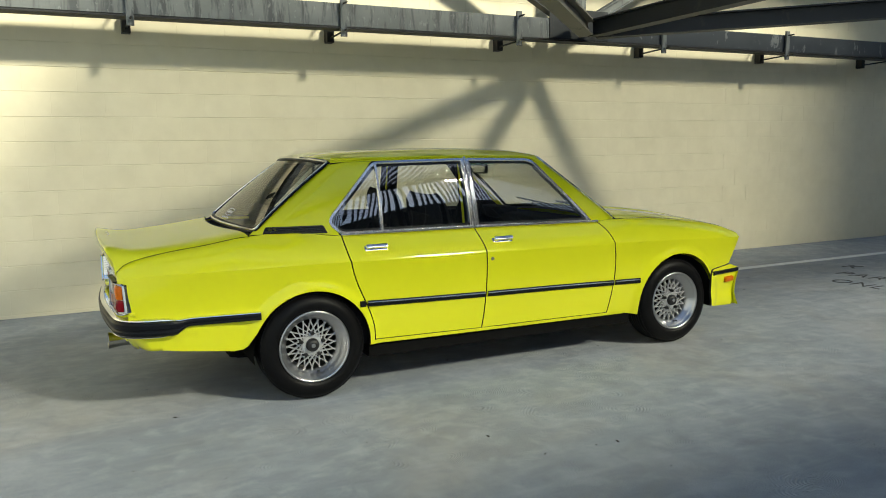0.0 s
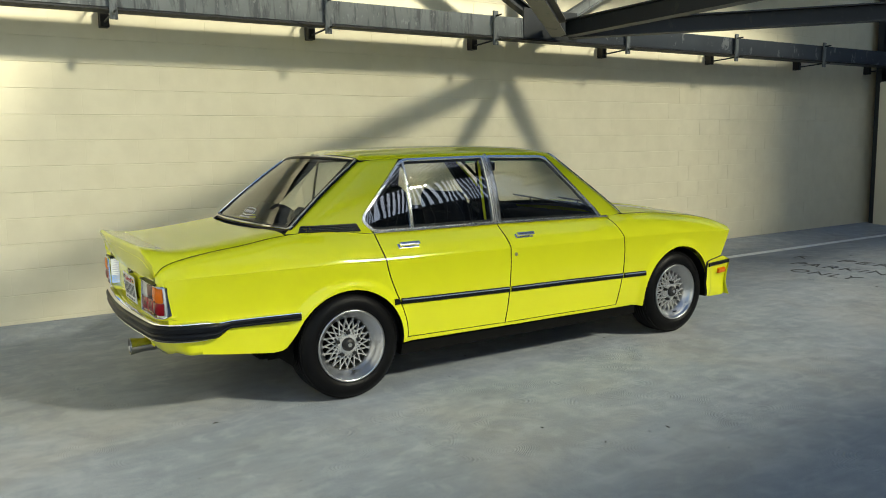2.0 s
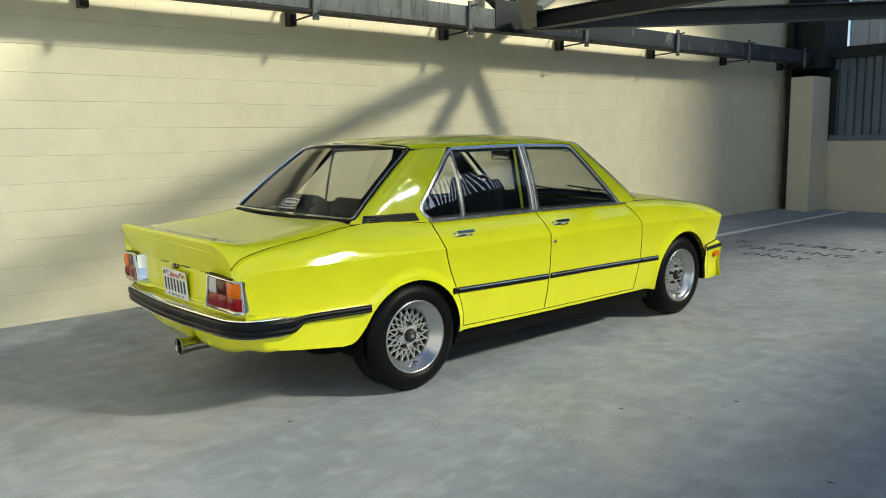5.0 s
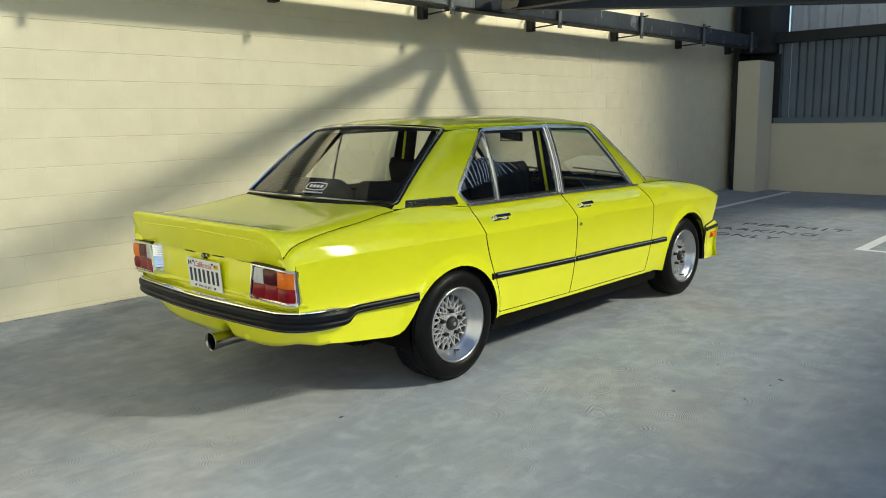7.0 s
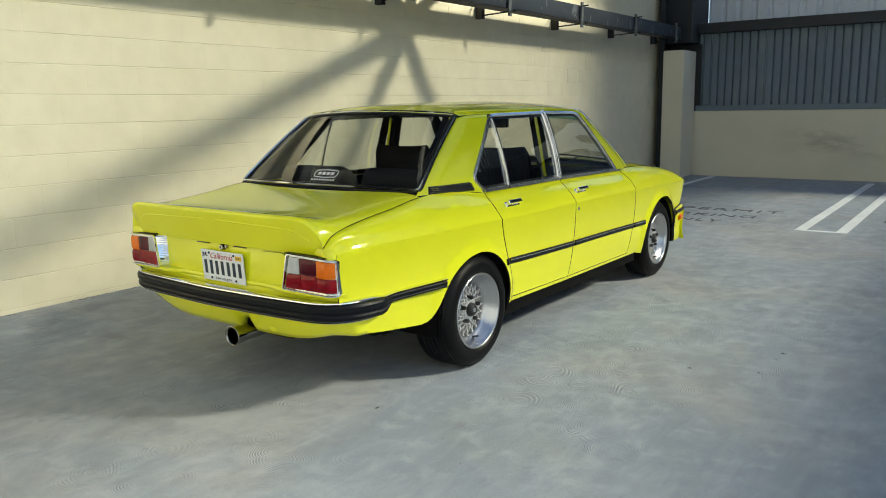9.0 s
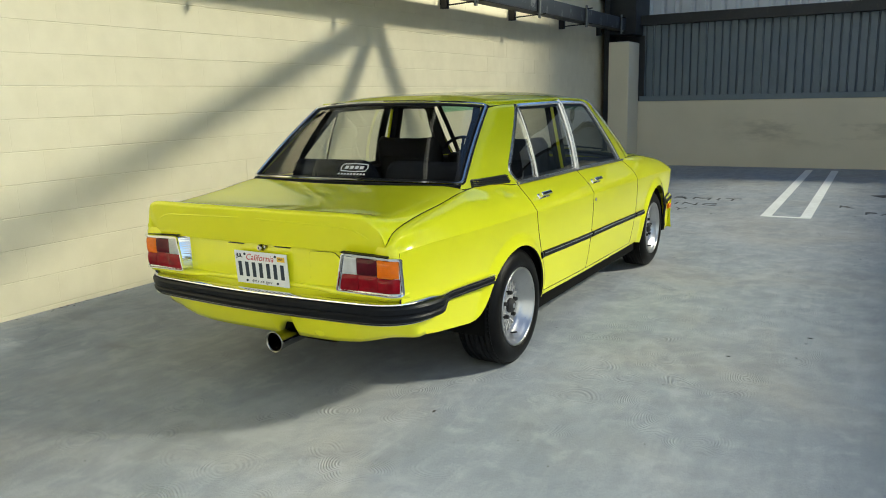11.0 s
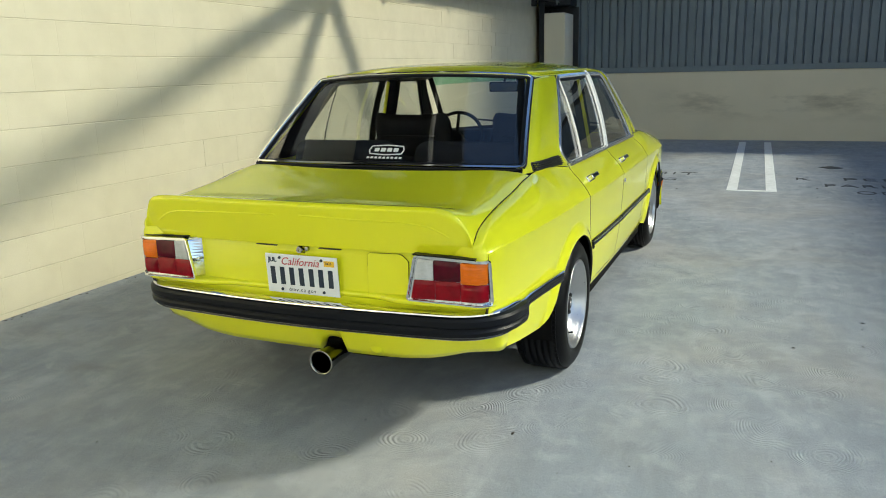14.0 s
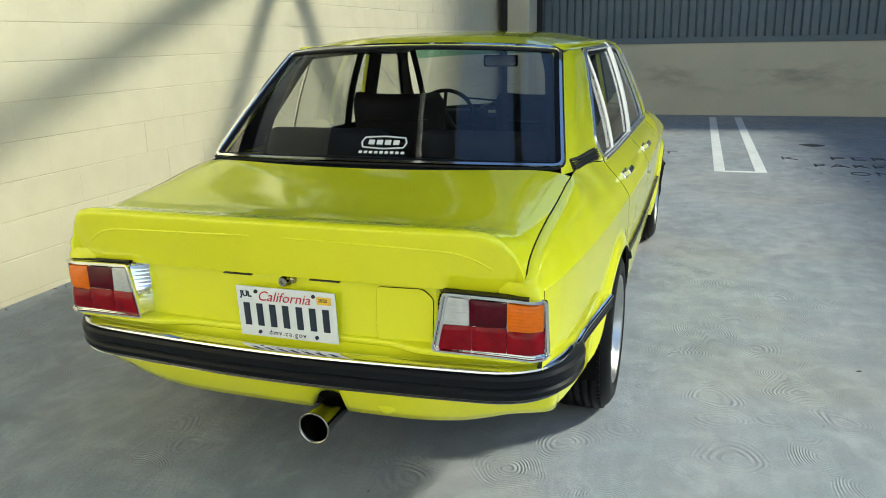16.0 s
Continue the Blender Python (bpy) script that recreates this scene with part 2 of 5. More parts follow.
GREYSTEEL = worn_steel("weathered grey steel paint")
DARKSTEEL = steel_mat("dark blue steel paint", (0.009, 0.012, 0.017), (0.018, 0.022, 0.028), (0.03, 0.03, 0.03))
BROWNSTEEL = steel_mat("grey brown steel paint", (0.13, 0.125, 0.105), (0.20, 0.19, 0.16), (0.08, 0.08, 0.08))
NAVYSTEEL = steel_mat("navy steel paint", (0.020, 0.026, 0.038), (0.038, 0.047, 0.060), (0.14, 0.15, 0.16))
NAVYSHEET = steel_mat("blue grey sheet", (0.135, 0.18, 0.225), (0.165, 0.21, 0.255), (0.15, 0.19, 0.23))
PALESHEET = steel_mat("pale grey sheet", (0.70, 0.73, 0.75), (0.78, 0.81, 0.83), (0.62, 0.65, 0.67))
LINE = plain("worn white line paint", (0.76, 0.78, 0.78), 0.6, 0, 0.15, 14)
WHITEWALL = plain("white wall paint", (0.80, 0.79, 0.76), 0.7, 0, 0.05, 2)
GREYWALL = plain("grey wall paint", (0.62, 0.62, 0.60), 0.8, 0, 0.08, 2)
STENCIL = plain("black stencil paint", (0.03, 0.032, 0.035), 0.6, 0, 0.3, 14)


# ---------------------------------------------------------------- mesh helpers
def part(name, bm, material, parent=None, label="", smooth=False):
    me = bpy.data.meshes.new(name)
    bm.to_mesh(me)
    bm.free()
    if smooth:
        for p in me.polygons:
            p.use_smooth = True
        if smooth == "edges":
            me.set_sharp_from_angle(angle=radians(32))
    me.materials.append(material)
    ob = new(name, me)
    ob.parent = parent
    return tagged(ob, label) if label else ob


def holder(name, at=(0, 0, 0)):
    ob = new(name)
    ob.location = at
    return ob


def box(bm, x0, x1, y0, y1, z0, z1, bevel=0.0, m=None):
    r = bmesh.ops.create_cube(bm, size=1)
    vs = r["verts"]
    for v in vs:
        v.co = Vector(((x0 + x1) / 2 + v.co.x * (x1 - x0), (y0 + y1) / 2 + v.co.y * (y1 - y0), (z0 + z1) / 2 + v.co.z * (z1 - z0)))
    if bevel:
        es = {e for v in vs for e in v.link_edges}
        r = bmesh.ops.bevel(bm, geom=list(es), offset=bevel, segments=2, affect="EDGES", profile=0.6)
        vs = list({v for f in r["faces"] for v in f.verts} | {v for v in vs if v.is_valid})
    if m is not None:
        bmesh.ops.transform(bm, matrix=m, verts=vs)
    return bm


def boxed(x0, x1, y0, y1, z0, z1, bevel=0.0, m=None):
    return box(bmesh.new(), x0, x1, y0, y1, z0, z1, bevel, m)


def grid(rows, closed_u=False, closed_v=False, bm=None):
    """A mesh through rows of points."""
    bm = bm or bmesh.new()
    vs = [[bm.verts.new(p) for p in row] for row in rows]
    nu, nv = len(vs), len(vs[0])
    for i in range(nu if closed_u else nu - 1):
        for j in range(nv if closed_v else nv - 1):
            bm.faces.new((vs[i][j], vs[(i + 1) % nu][j], vs[(i + 1) % nu][(j + 1) % nv], vs[i][(j + 1) % nv]))
    return bm


def lathe(profile, n, axis="y", centre=(0, 0, 0), bm=None):
    """profile: (radius, along) pairs, turned about the axis."""
    rows = []
    c = Vector(centre)
    for k in range(n):
        a = 2 * math.pi * k / n
        if axis == "y":
            rows.append([c + Vector((r * math.cos(a), s, r * math.sin(a))) for r, s in profile])
        elif axis == "x":
            rows.append([c + Vector((s, r * math.cos(a), r * math.sin(a))) for r, s in profile])
        else:
            rows.append([c + Vector((r * math.cos(a), r * math.sin(a), s)) for r, s in profile])
    bm = grid(rows, closed_u=True, bm=bm)
    bmesh.ops.recalc_face_normals(bm, faces=bm.faces)
    return bm


def sweep(path, profile, up=(0, 0, 1), closed=False, sizes=None, bm=None):
    """A closed profile of (side, up) pairs carried along a path of points. up: one vector, or one for each point."""
    pts = [Vector(p) for p in path]
    n = len(pts)
    rows = []
    for i, p in enumerate(pts):
        a = pts[(i - 1) % n] if closed or i else pts[i]
        b = pts[(i + 1) % n] if closed or i < n - 1 else pts[i]
        t = (b - a).normalized()
        u = Vector(up[i]) if isinstance(up, list) else Vector(up)
        s = t.cross(u).normalized()
        u = s.cross(t).normalized()
        k = sizes[i] if sizes else (1, 1)
        rows.append([p + s * (c * k[0]) + u * (d * k[1]) for c, d in profile])
    bm = grid(rows, closed_u=closed, closed_v=True, bm=bm)
    if not closed:
        bm.verts.ensure_lookup_table()
        m = len(profile)
        base = len(bm.verts) - n * m
        bm.faces.new([bm.verts[base + j] for j in range(m)])
        bm.faces.new([bm.verts[base + (n - 1) * m + j] for j in reversed(range(m))])
    bmesh.ops.recalc_face_normals(bm, faces=bm.faces)
    return bm


def flatbar(w, h, r=0.3):
    """A flat rounded profile of width w and height h."""
    a, b = w / 2, h
    return [(-a, 0), (-a, b * 0.55), (-a * (1 - r), b), (a * (1 - r), b), (a, b * 0.55), (a, 0)]


def tube(path, r, n=8, bm=None, closed=False):
    prof = [(r * math.cos(2 * math.pi * k / n), r * math.sin(2 * math.pi * k / n)) for k in range(n)]
    d = (Vector(path[-1]) - Vector(path[0])) if not closed else Vector((1, 0, 0))
    up = (0, 0, 1) if abs(d.normalized().z) < 0.9 else (1, 0, 0)
    return sweep(path, prof, up, closed, bm=bm)


def pchip(xs, ys):
    """A smooth monotone curve through points."""
    xs, ys = np.array(xs, float), np.array(ys, float)
    h = np.diff(xs)
    d = np.diff(ys) / h
    m = np.zeros(len(xs))
    m[0], m[-1] = d[0], d[-1]
    for i in range(1, len(xs) - 1):
        if d[i - 1] * d[i] > 0:
            w1, w2 = 2 * h[i] + h[i - 1], h[i] + 2 * h[i - 1]
            m[i] = (w1 + w2) / (w1 / d[i - 1] + w2 / d[i])

    def f(x):
        if x <= xs[0]:
            return float(ys[0] + m[0] * (x - xs[0]))
        if x >= xs[-1]:
            return float(ys[-1] + m[-1] * (x - xs[-1]))
        i = int(np.searchsorted(xs, x)) - 1
        t = (x - xs[i]) / h[i]
        return float((1 + 2 * t) * (1 - t) ** 2 * ys[i] + t * (1 - t) ** 2 * h[i] * m[i] + t * t * (3 - 2 * t) * ys[i + 1] + t * t * (t - 1) * h[i] * m[i + 1])

    return f


def smooth(a, b, x):
    t = min(1.0, max(0.0, (x - a) / (b - a)))
    return t * t * (3 - 2 * t)


def dense(pts, step, closed=True):
    """The outline with points at most step apart."""
    out = []
    n = len(pts)
    for i in range(n if closed else n - 1):
        a, b = pts[i], pts[(i + 1) % n]
        k = max(1, math.ceil(math.dist(a, b) / step))
        out += [tuple(p + (q - p) * j / k for p, q in zip(a, b)) for j in range(k)]
    if not closed:
        out.append(tuple(pts[-1]))
    return out


def rounded(pts, r, n=5, closed=True):
    """A polygon with its corners rounded. r: one radius, or one for each corner."""
    out = []
    m = len(pts)
    for i, p in enumerate(pts):
        rr = r[i] if isinstance(r, (list, tuple)) else r
        if rr <= 0 or (not closed and i in (0, m - 1)):
            out.append(tuple(p))
            continue
        p, a, b = Vector(p), Vector(pts[i - 1]), Vector(pts[(i + 1) % m])
        q0 = p + (a - p).normalized() * min(rr, (a - p).length * 0.49)
        q1 = p + (b - p).normalized() * min(rr, (b - p).length * 0.49)
        out += [tuple(q0 * (1 - t) ** 2 + p * 2 * t * (1 - t) + q1 * t * t) for t in (k / n for k in range(n + 1))]
    return out


def skin(name, outline, f, material, parent, step=0.03, depth=0.012, inside=(1.1, 0.0, 0.6), label="", edge=None):
    """A panel: the flat outline, filled with fine triangles and carried by f onto a curved surface, with turned-in edges."""
    from mathutils import geometry

    ring = dense(outline, edge or step)
    a = [p[0] for p in ring]
    b = [p[1] for p in ring]
    pts = [Vector(p) for p in ring]
    na, nb = int((max(a) - min(a)) / step) + 1, int((max(b) - min(b)) / step) + 1
    for i in range(1, na + 1):
        for j in range(1, nb + 1):
            q = Vector((min(a) + (i - 0.5 + 0.25 * (j % 2)) * step, min(b) + (j - 0.5) * step))
            if all(abs(q.x - p[0]) + abs(q.y - p[1]) > 0.5 * step for p in ring):
                pts.append(q)
    n = len(ring)
    vs, _, tris, *_ = geometry.delaunay_2d_cdt(pts, [(i, (i + 1) % n) for i in range(n)], [], 1, 1e-6)
    e = 1e-4
    co, no = [], []
    mid = Vector(inside)
    for q in vs:
        p = Vector(f(q.x, q.y))
        du = Vector(f(q.x + e, q.y)) - Vector(f(q.x - e, q.y))
        dv = Vector(f(q.x, q.y + e)) - Vector(f(q.x, q.y - e))
        k = du.cross(dv)
        k = k.normalized() if k.length > 1e-14 else Vector((0, 0, 1))
        co.append(p)
        no.append(k)
    flip = sum(no[i].dot(co[i] - mid) for i in range(len(co))) < 0
    if flip:
        no = [-k for k in no]
    used = sorted({i for t in tris for i in t})
    where = {i: k for k, i in enumerate(used)}
    co, no = [co[i] for i in used], [no[i] for i in used]
    tris = [[where[i] for i in t] for t in tris]
    faces, loops = [], []
    count = {}
    for t in tris:
        t = tuple(t)
        if len(set(t)) < 3:
            continue
        c = (co[t[1]] - co[t[0]]).cross(co[t[2]] - co[t[0]])
        if c.dot(no[t[0]] + no[t[1]] + no[t[2]]) < 0:
            t = (t[0], t[2], t[1])
        faces.append(t)
        loops += [no[i] for i in t]
        for i in range(3):
            k = (t[i], t[(i + 1) % 3])
            count[k] = 1
    if depth:
        rim = [(i, j) for i, j in count if (j, i) not in count]
        inner = {}
        for i, j in rim:
            for k in (i, j):
                if k not in inner:
                    inner[k] = len(co)
                    co.append(co[k] - no[k] * depth)
            q = (j, i, inner[i], inner[j])
            c = (co[q[1]] - co[q[0]]).cross(co[q[2]] - co[q[0]]).normalized()
            faces.append(q)
            loops += [c] * 4
    me = bpy.data.meshes.new(name)
    me.from_pydata(co, [], faces)
    me.materials.append(material)
    # painted panels get black edges: the shade in the gaps is put in as colour
    if depth and material is PAINT:
        me.materials.append(BLACK)
        me.polygons.foreach_set("material_index", [1 if len(f) == 4 else 0 for f in faces])
    me.polygons.foreach_set("use_smooth", [True] * len(me.polygons))
    me.normals_split_custom_set(loops)
    ob = new(name, me)
    ob.parent = parent
    return tagged(ob, label) if label else ob


def lettering(name, text, size, m, material, parent=None, label="", depth=0.001, slant=0.0, spacing=1.0, bold=0.0):
    cu = bpy.data.curves.new(name, "FONT")
    cu.body, cu.size, cu.extrude, cu.shear, cu.space_character, cu.offset = text, size, depth, slant, spacing, bold
    cu.resolution_u = 3
    tmp = new(name, cu)
    me = bpy.data.meshes.new_from_object(tmp.evaluated_get(bpy.context.evaluated_depsgraph_get()))
    bpy.data.objects.remove(tmp)
    me.materials.append(material)
    ob = new(name, me)
    ob.parent = parent
    ob.matrix_local = m
    return tagged(ob, label) if label else ob

# ---------------------------------------------------------------- the place
WALL_Y, END_X = 3.13, 11.6


def floor_height(y):
    """The slab is level and rises slightly to the block wall."""
    return 0.035 * smooth(2.2, 3.1, y)


ys = [-300, -60, -9, -3, 0, 1.5] + [2.2 + 0.1 * k for k in range(10)] + [3.4, 60, 300]
xs = [-300, -60, -9, -4, 0, 4, 8, 12, 60, 300]
part("floor", grid([[(x, y, floor_height(y)) for x in xs] for y in reversed(ys)]), FLOOR)
tagged(bpy.data.objects["floor"], "grey coated concrete car park floor with scuffs and stains", "floor", kind="structure")

# block wall: a backing, and one object for each block near the car
PX, PZ, Z0, X0 = 0.412, 0.2045, 1.70, -0.193
wall_n = part("wall_north", boxed(-9, 12.2, WALL_Y + 0.0035, WALL_Y + 0.25, -0.3, 6.0), BLOCK)
tagged(wall_n, "long cream painted concrete block wall behind the car", "wall", kind="structure")

# end wall: low rendered wall, blue sheet above it, a beam, pale sheet beyond
wall_e = part("wall_east", boxed(END_X, END_X + 0.25, -6.9, 2.95, -0.3, 1.215, 0.01), STUCCO)
tagged(wall_e, "low cream rendered wall with a soiled patch", "wall", kind="structure")
pier = part("pier", boxed(10.9, 11.59, 2.54, 2.93, -0.05, 2.31, 0.025), STUCCO)
tagged(pier, "short cream rendered pier in the corner of the walls", "pier", kind="structure")


def ribbed(x, y0, y1, z0, z1, pitch, depth, flat=0.6, seam=7):
    """A sheet with upright folded ribs, in the plane of y and z. Facing -x."""
    prof = []
    y, k = y0, 0
    while y < y1:
        r = pitch * (1 - flat) / 2
        w = pitch * flat
        prof += [(0, y), (0, y + w), (depth, y + w + r * 0.7), (depth, y + w + r * 1.3)]
        if seam and k % seam == 0:
            prof[-4:-3] = [(0, y), (-0.012, y + 0.008), (-0.012, y + 0.020), (0, y + 0.028)]
        y += pitch
        k += 1
    bm = bmesh.new()
    lo = [bm.verts.new((x + d, y, z0)) for d, y in prof]
    hi = [bm.verts.new((x + d, y, z1)) for d, y in prof]
    for i in range(len(prof) - 1):
        bm.faces.new((lo[i], hi[i], hi[i + 1], lo[i + 1]))
    return bm


screen = holder("sheet_screen", (0, 0, 0))
tagged(screen, "blue grey ribbed metal sheet screen above the low wall", "screen", kind="structure")
for k in range(9):
    y1 = 2.30 - 0.965 * k
    part("sheet", ribbed(END_X + 0.05, y1 - 0.962, y1, 1.30, 2.70, 0.1375, 0.045, 0.72, 0), NAVYSHEET, screen)
    part("seam_strip", boxed(END_X + 0.03, END_X + 0.06, y1 - 0.012, y1 + 0.006, 1.30, 2.70, 0.003), NAVYSHEET, screen)
part("sheet", ribbed(END_X + 0.05, 2.302, 2.52, 1.30, 2.70, 0.1375, 0.045, 0.72, 0), NAVYSHEET, screen)
part("bottom_rail", boxed(END_X - 0.015, END_X + 0.2, -6.9, 2.52, 1.216, 1.315, 0.006), NAVYSHEET, screen)
end_beam = part("end_beam", boxed(END_X - 0.12, END_X + 0.13, -6.9, 2.9, 2.62, 2.80, 0.006), DARKSTEEL)
tagged(end_beam, "dark steel beam across the end of the bay", "beam", kind="structure")
upper = part("upper_sheet_wall", ribbed(END_X + 0.75, -6.9, 2.45, 1.0, 4.2, 0.28, 0.05, 0.6, 4), PALESHEET)
tagged(upper, "pale grey ribbed metal wall beyond the beam", "wall", kind="structure")
column = holder("corner_column", (11.35, 3.03, 0))
tagged(column, "dark steel column in the corner", "column", kind="structure")
part("web", boxed(-0.36, 0.24, -0.01, 0.012, -0.05, 6.0), DARKSTEEL, column)
part("flange", boxed(-0.38, -0.36, -0.09, -0.005, -0.05, 6.0, 0.003), DARKSTEEL, column)
part("flange", boxed(0.24, 0.26, -0.09, 0.085, -0.05, 6.0, 0.003), DARKSTEEL, column)
post = part("upper_post", boxed(11.15, 12.1, 2.5, 3.1, 2.45, 6.0, 0.01), DARKSTEEL)
part("post_lower", boxed(11.62, 12.1, 2.45, 3.1, -0.05, 2.445, 0.01), DARKSTEEL, post)
tagged(post, "dark steel clad post above the corner pier", "post", kind="structure")


# ---------------------------------------------------------------- overhead steel
def ibeam(a, b, depth, width, flange=0.014, web=0.012, up=(0, 0, 1)):
    """A rolled steel beam from a to b; a and b lie on the middle of its section."""
    d, w = depth / 2, width / 2
    prof = [(-w, -d), (w, -d), (w, -d + flange), (web, -d + flange), (web, d - flange), (w, d - flange), (w, d), (-w, d), (-w, d - flange), (-web, d - flange), (-web, -d + flange), (-w, -d + flange)]
    return sweep([a, b], prof, up)


BEAM_Y = 2.74
beam = holder("wall_beam", (0, 0, 0))
tagged(beam, "weathered grey steel channel beam hung along the wall", "beam", kind="structure")
chan = [(-0.05, 0.0), (0.05, 0.0), (0.05, 0.012), (-0.036, 0.012), (-0.036, 0.188), (0.05, 0.188), (0.05, 0.2), (-0.05, 0.2)]
part("channel", sweep([(-6, BEAM_Y, 2.485), (3.85, BEAM_Y, 2.5136)], [(-s, u) for s, u in chan]), GREYSTEEL, beam)
part("channel", sweep([(3.855, BEAM_Y, 2.5136), (11.2, BEAM_Y, 2.535)], [(-s, u) for s, u in chan]), NAVYSTEEL, beam, "navy painted length of the beam")
part("angle", sweep([(-6, BEAM_Y + 0.02, 2.462), (11.2, BEAM_Y + 0.02, 2.512)], [(-0.09, 0), (0.09, 0), (0.09, 0.014), (-0.09, 0.014)]), BLACK, beam)


def hanger(x, lift):
    """A wall bracket, a clamp plate on the beam and two threaded rods between them."""
    h = holder("beam_hanger", (x, BEAM_Y, 2.46 + lift))
    part("wall_bracket", boxed(-0.035, 0.035, 0.30, WALL_Y - BEAM_Y + 0.002, -0.06, 0.10, 0.004), BLACK, h)
    part("clamp_plate", boxed(-0.03, 0.03, -0.085, -0.062, -0.055, 0.285, 0.004), GREYSTEEL, h)
    part("rod", tube([(0, -0.17, 0.0), (0, 0.31, -0.02)], 0.009), BLACK, h)
    part("rod", tube([(0, -0.17, 0.235), (0, 0.31, 0.225)], 0.009), BLACK, h)
    part("nut", lathe([(0.0, -0.012), (0.018, -0.012), (0.018, 0.012), (0.0, 0.012)], 6, "y", (0, -0.10, -0.003)), GREYSTEEL, h)
    return tagged(h, "black and grey steel hanger bracket clamped to the wall beam", "bracket", "brackets along the beam")


for k, x in enumerate((-4.2, -2.4, -0.61, 1.19, 3.05, 4.95, 6.92, 8.89, 10.8)):
    hanger(x, 0.0055 * (k - 2))

NODE = Vector((3.78, 2.52, 2.60))
truss = holder("truss", NODE)
tagged(truss, "steel roof truss members meeting over the wall beam", "truss", kind="structure")
part("brace", ibeam((0, 0, 0.0), (-1.15 * 4.4, -4.4, 0.44), 0.16, 0.16), BROWNSTEEL, truss, "grey brown steel brace")
part("brace", ibeam((0.05, -0.05, 0.0), (0.1, -4.9, 0.03), 0.17, 0.14), DARKSTEEL, truss, "dark steel brace")
part("brace", ibeam((0.10, -0.03, -0.01), (5.0, -4.86, 0.07), 0.17, 0.14), DARKSTEEL, truss, "dark steel brace")
part("post", ibeam((0.06, 0.24, -0.05), (0.06, 0.24, 3.0), 0.12, 0.12, up=(0, 1, 0)), GREYSTEEL, truss)
part("diagonal", ibeam((-0.05, 0.22, 0.08), (-3.2, 0.22, 1.75), 0.10, 0.10), DARKSTEEL, truss)
part("diagonal", ibeam((0.12, 0.22, 0.08), (3.2, 0.22, 1.75), 0.10, 0.10), GREYSTEEL, truss)
part("gusset", boxed(-0.35, 0.40, 0.16, 0.175, -0.09, 0.22, 0.004), DARKSTEEL, truss)

# floor markings
def marking(name, x0, x1, y0, y1, label):
    ob = part(name, boxed(x0, x1, y0, y1, 0.0, 0.003), LINE)
    return tagged(ob, label, "road marking", kind="structure")


marking("bay_line", 5.2, 11.45, 2.06, 2.17, "worn white painted parking bay line")
marking("bay_line", 5.56, 11.2, -0.62, -0.51, "worn white painted parking bay line")
marking("bay_line", 5.56, 11.2, -1.02, -0.91, "worn white painted parking bay line")
marking("bay_line", 5.55, 5.63, -0.91, -0.62, "worn white painted end of the double bay line")
marking("bay_line", 5.56, 11.2, -3.72, -3.61, "worn white painted parking bay line")


def bay_text(dx, dy):
    for text, x, y, w in (("K", 6.72, 1.66, 0), ("PERMIT", 6.78, 1.15, 1.26), ("PARKING", 6.24, 1.38, 1.29), ("ONLY", 5.76, 1.10, 0.74)):
        ob = lettering("bay_lettering", text, 0.30, Matrix.Identity(4), STENCIL, None, "", 0.0012, 0, 1.12, -0.004)
        length = max(v.co.x for v in ob.data.vertices)
        k = w / length if w else 1.0
        ob.matrix_local = Matrix.Translation((x + dx, y + dy, 0.0016)) @ Matrix.Rotation(radians(-90), 4, "Z") @ Matrix.Diagonal((k, 1.0, 1, 1))
        tagged(ob, "black stencilled parking words on the concrete floor", "road marking", kind="structure")


bay_text(0, 0)
bay_text(-0.17, -2.88)
patch = part("floor_patch", boxed(7.70, 7.92, -1.80, -1.60, 0.0, 0.003, 0.0, Matrix.Translation((7.81, -1.70, 0)) @ Matrix.Rotation(0.6, 4, "Z") @ Matrix.Translation((-7.81, 1.70, 0))), STENCIL)
tagged(patch, "small dark patch on the floor", "road marking", kind="structure")

# unseen walls added behind the camera to block the sun and bounce light
south = holder("shade_wall_south", (0, -7.0, 0))
tagged(south, "unseen ribbed sheet wall with open slats, added to shade the yard", "wall", kind="structure")


turn = Matrix.Rotation(radians(90), 4, "Z")
bm = ribbed(0, 1, 30, 1.2, 3.95, 0.30, 0.06, 0.5, 0)
bmesh.ops.transform(bm, matrix=turn @ Matrix.Diagonal((1, -1, 1, 1)), verts=bm.verts)
part("sheet", bm, DARKSTEEL, south)
part("lower_wall", boxed(1, 30, -0.2, 0.05, -0.3, 1.2), STUCCO, south)
part("rail", boxed(1, 30, -0.05, 0.12, 1.15, 1.3), DARKSTEEL, south)
part("rail", boxed(-2.1, 30, -0.05, 0.12, 3.91, 4.02), DARKSTEEL, south)
# solid band added to keep direct sun off the car's side windows
part("shade_band", boxed(-2.1, 30, -0.02, 0.05, 6.05, 6.6, 0.004), DARKSTEEL, south)
# slats added for striped window reflections; they also thin the sun
for k in range(200):
    part("slat", boxed(-2.0 + 0.152 * k, -1.954 + 0.152 * k, -0.02, 0.05, 4.02, 6.05), DARKSTEEL, south)
# overhead bars added to dim the sun on the block wall and in reflections
for k in range(184):
    part("shade_bar", boxed(2.2 + 0.155 * k, 2.235 + 0.155 * k, 0.05, 4.8, 6.5, 6.6), DARKSTEEL, south)
for k in range(190):
    part("shade_bar", boxed(-2.02 + 0.155 * k, -1.955 + 0.155 * k, 0.05, 1.15, 6.42, 6.49), DARKSTEEL, south)
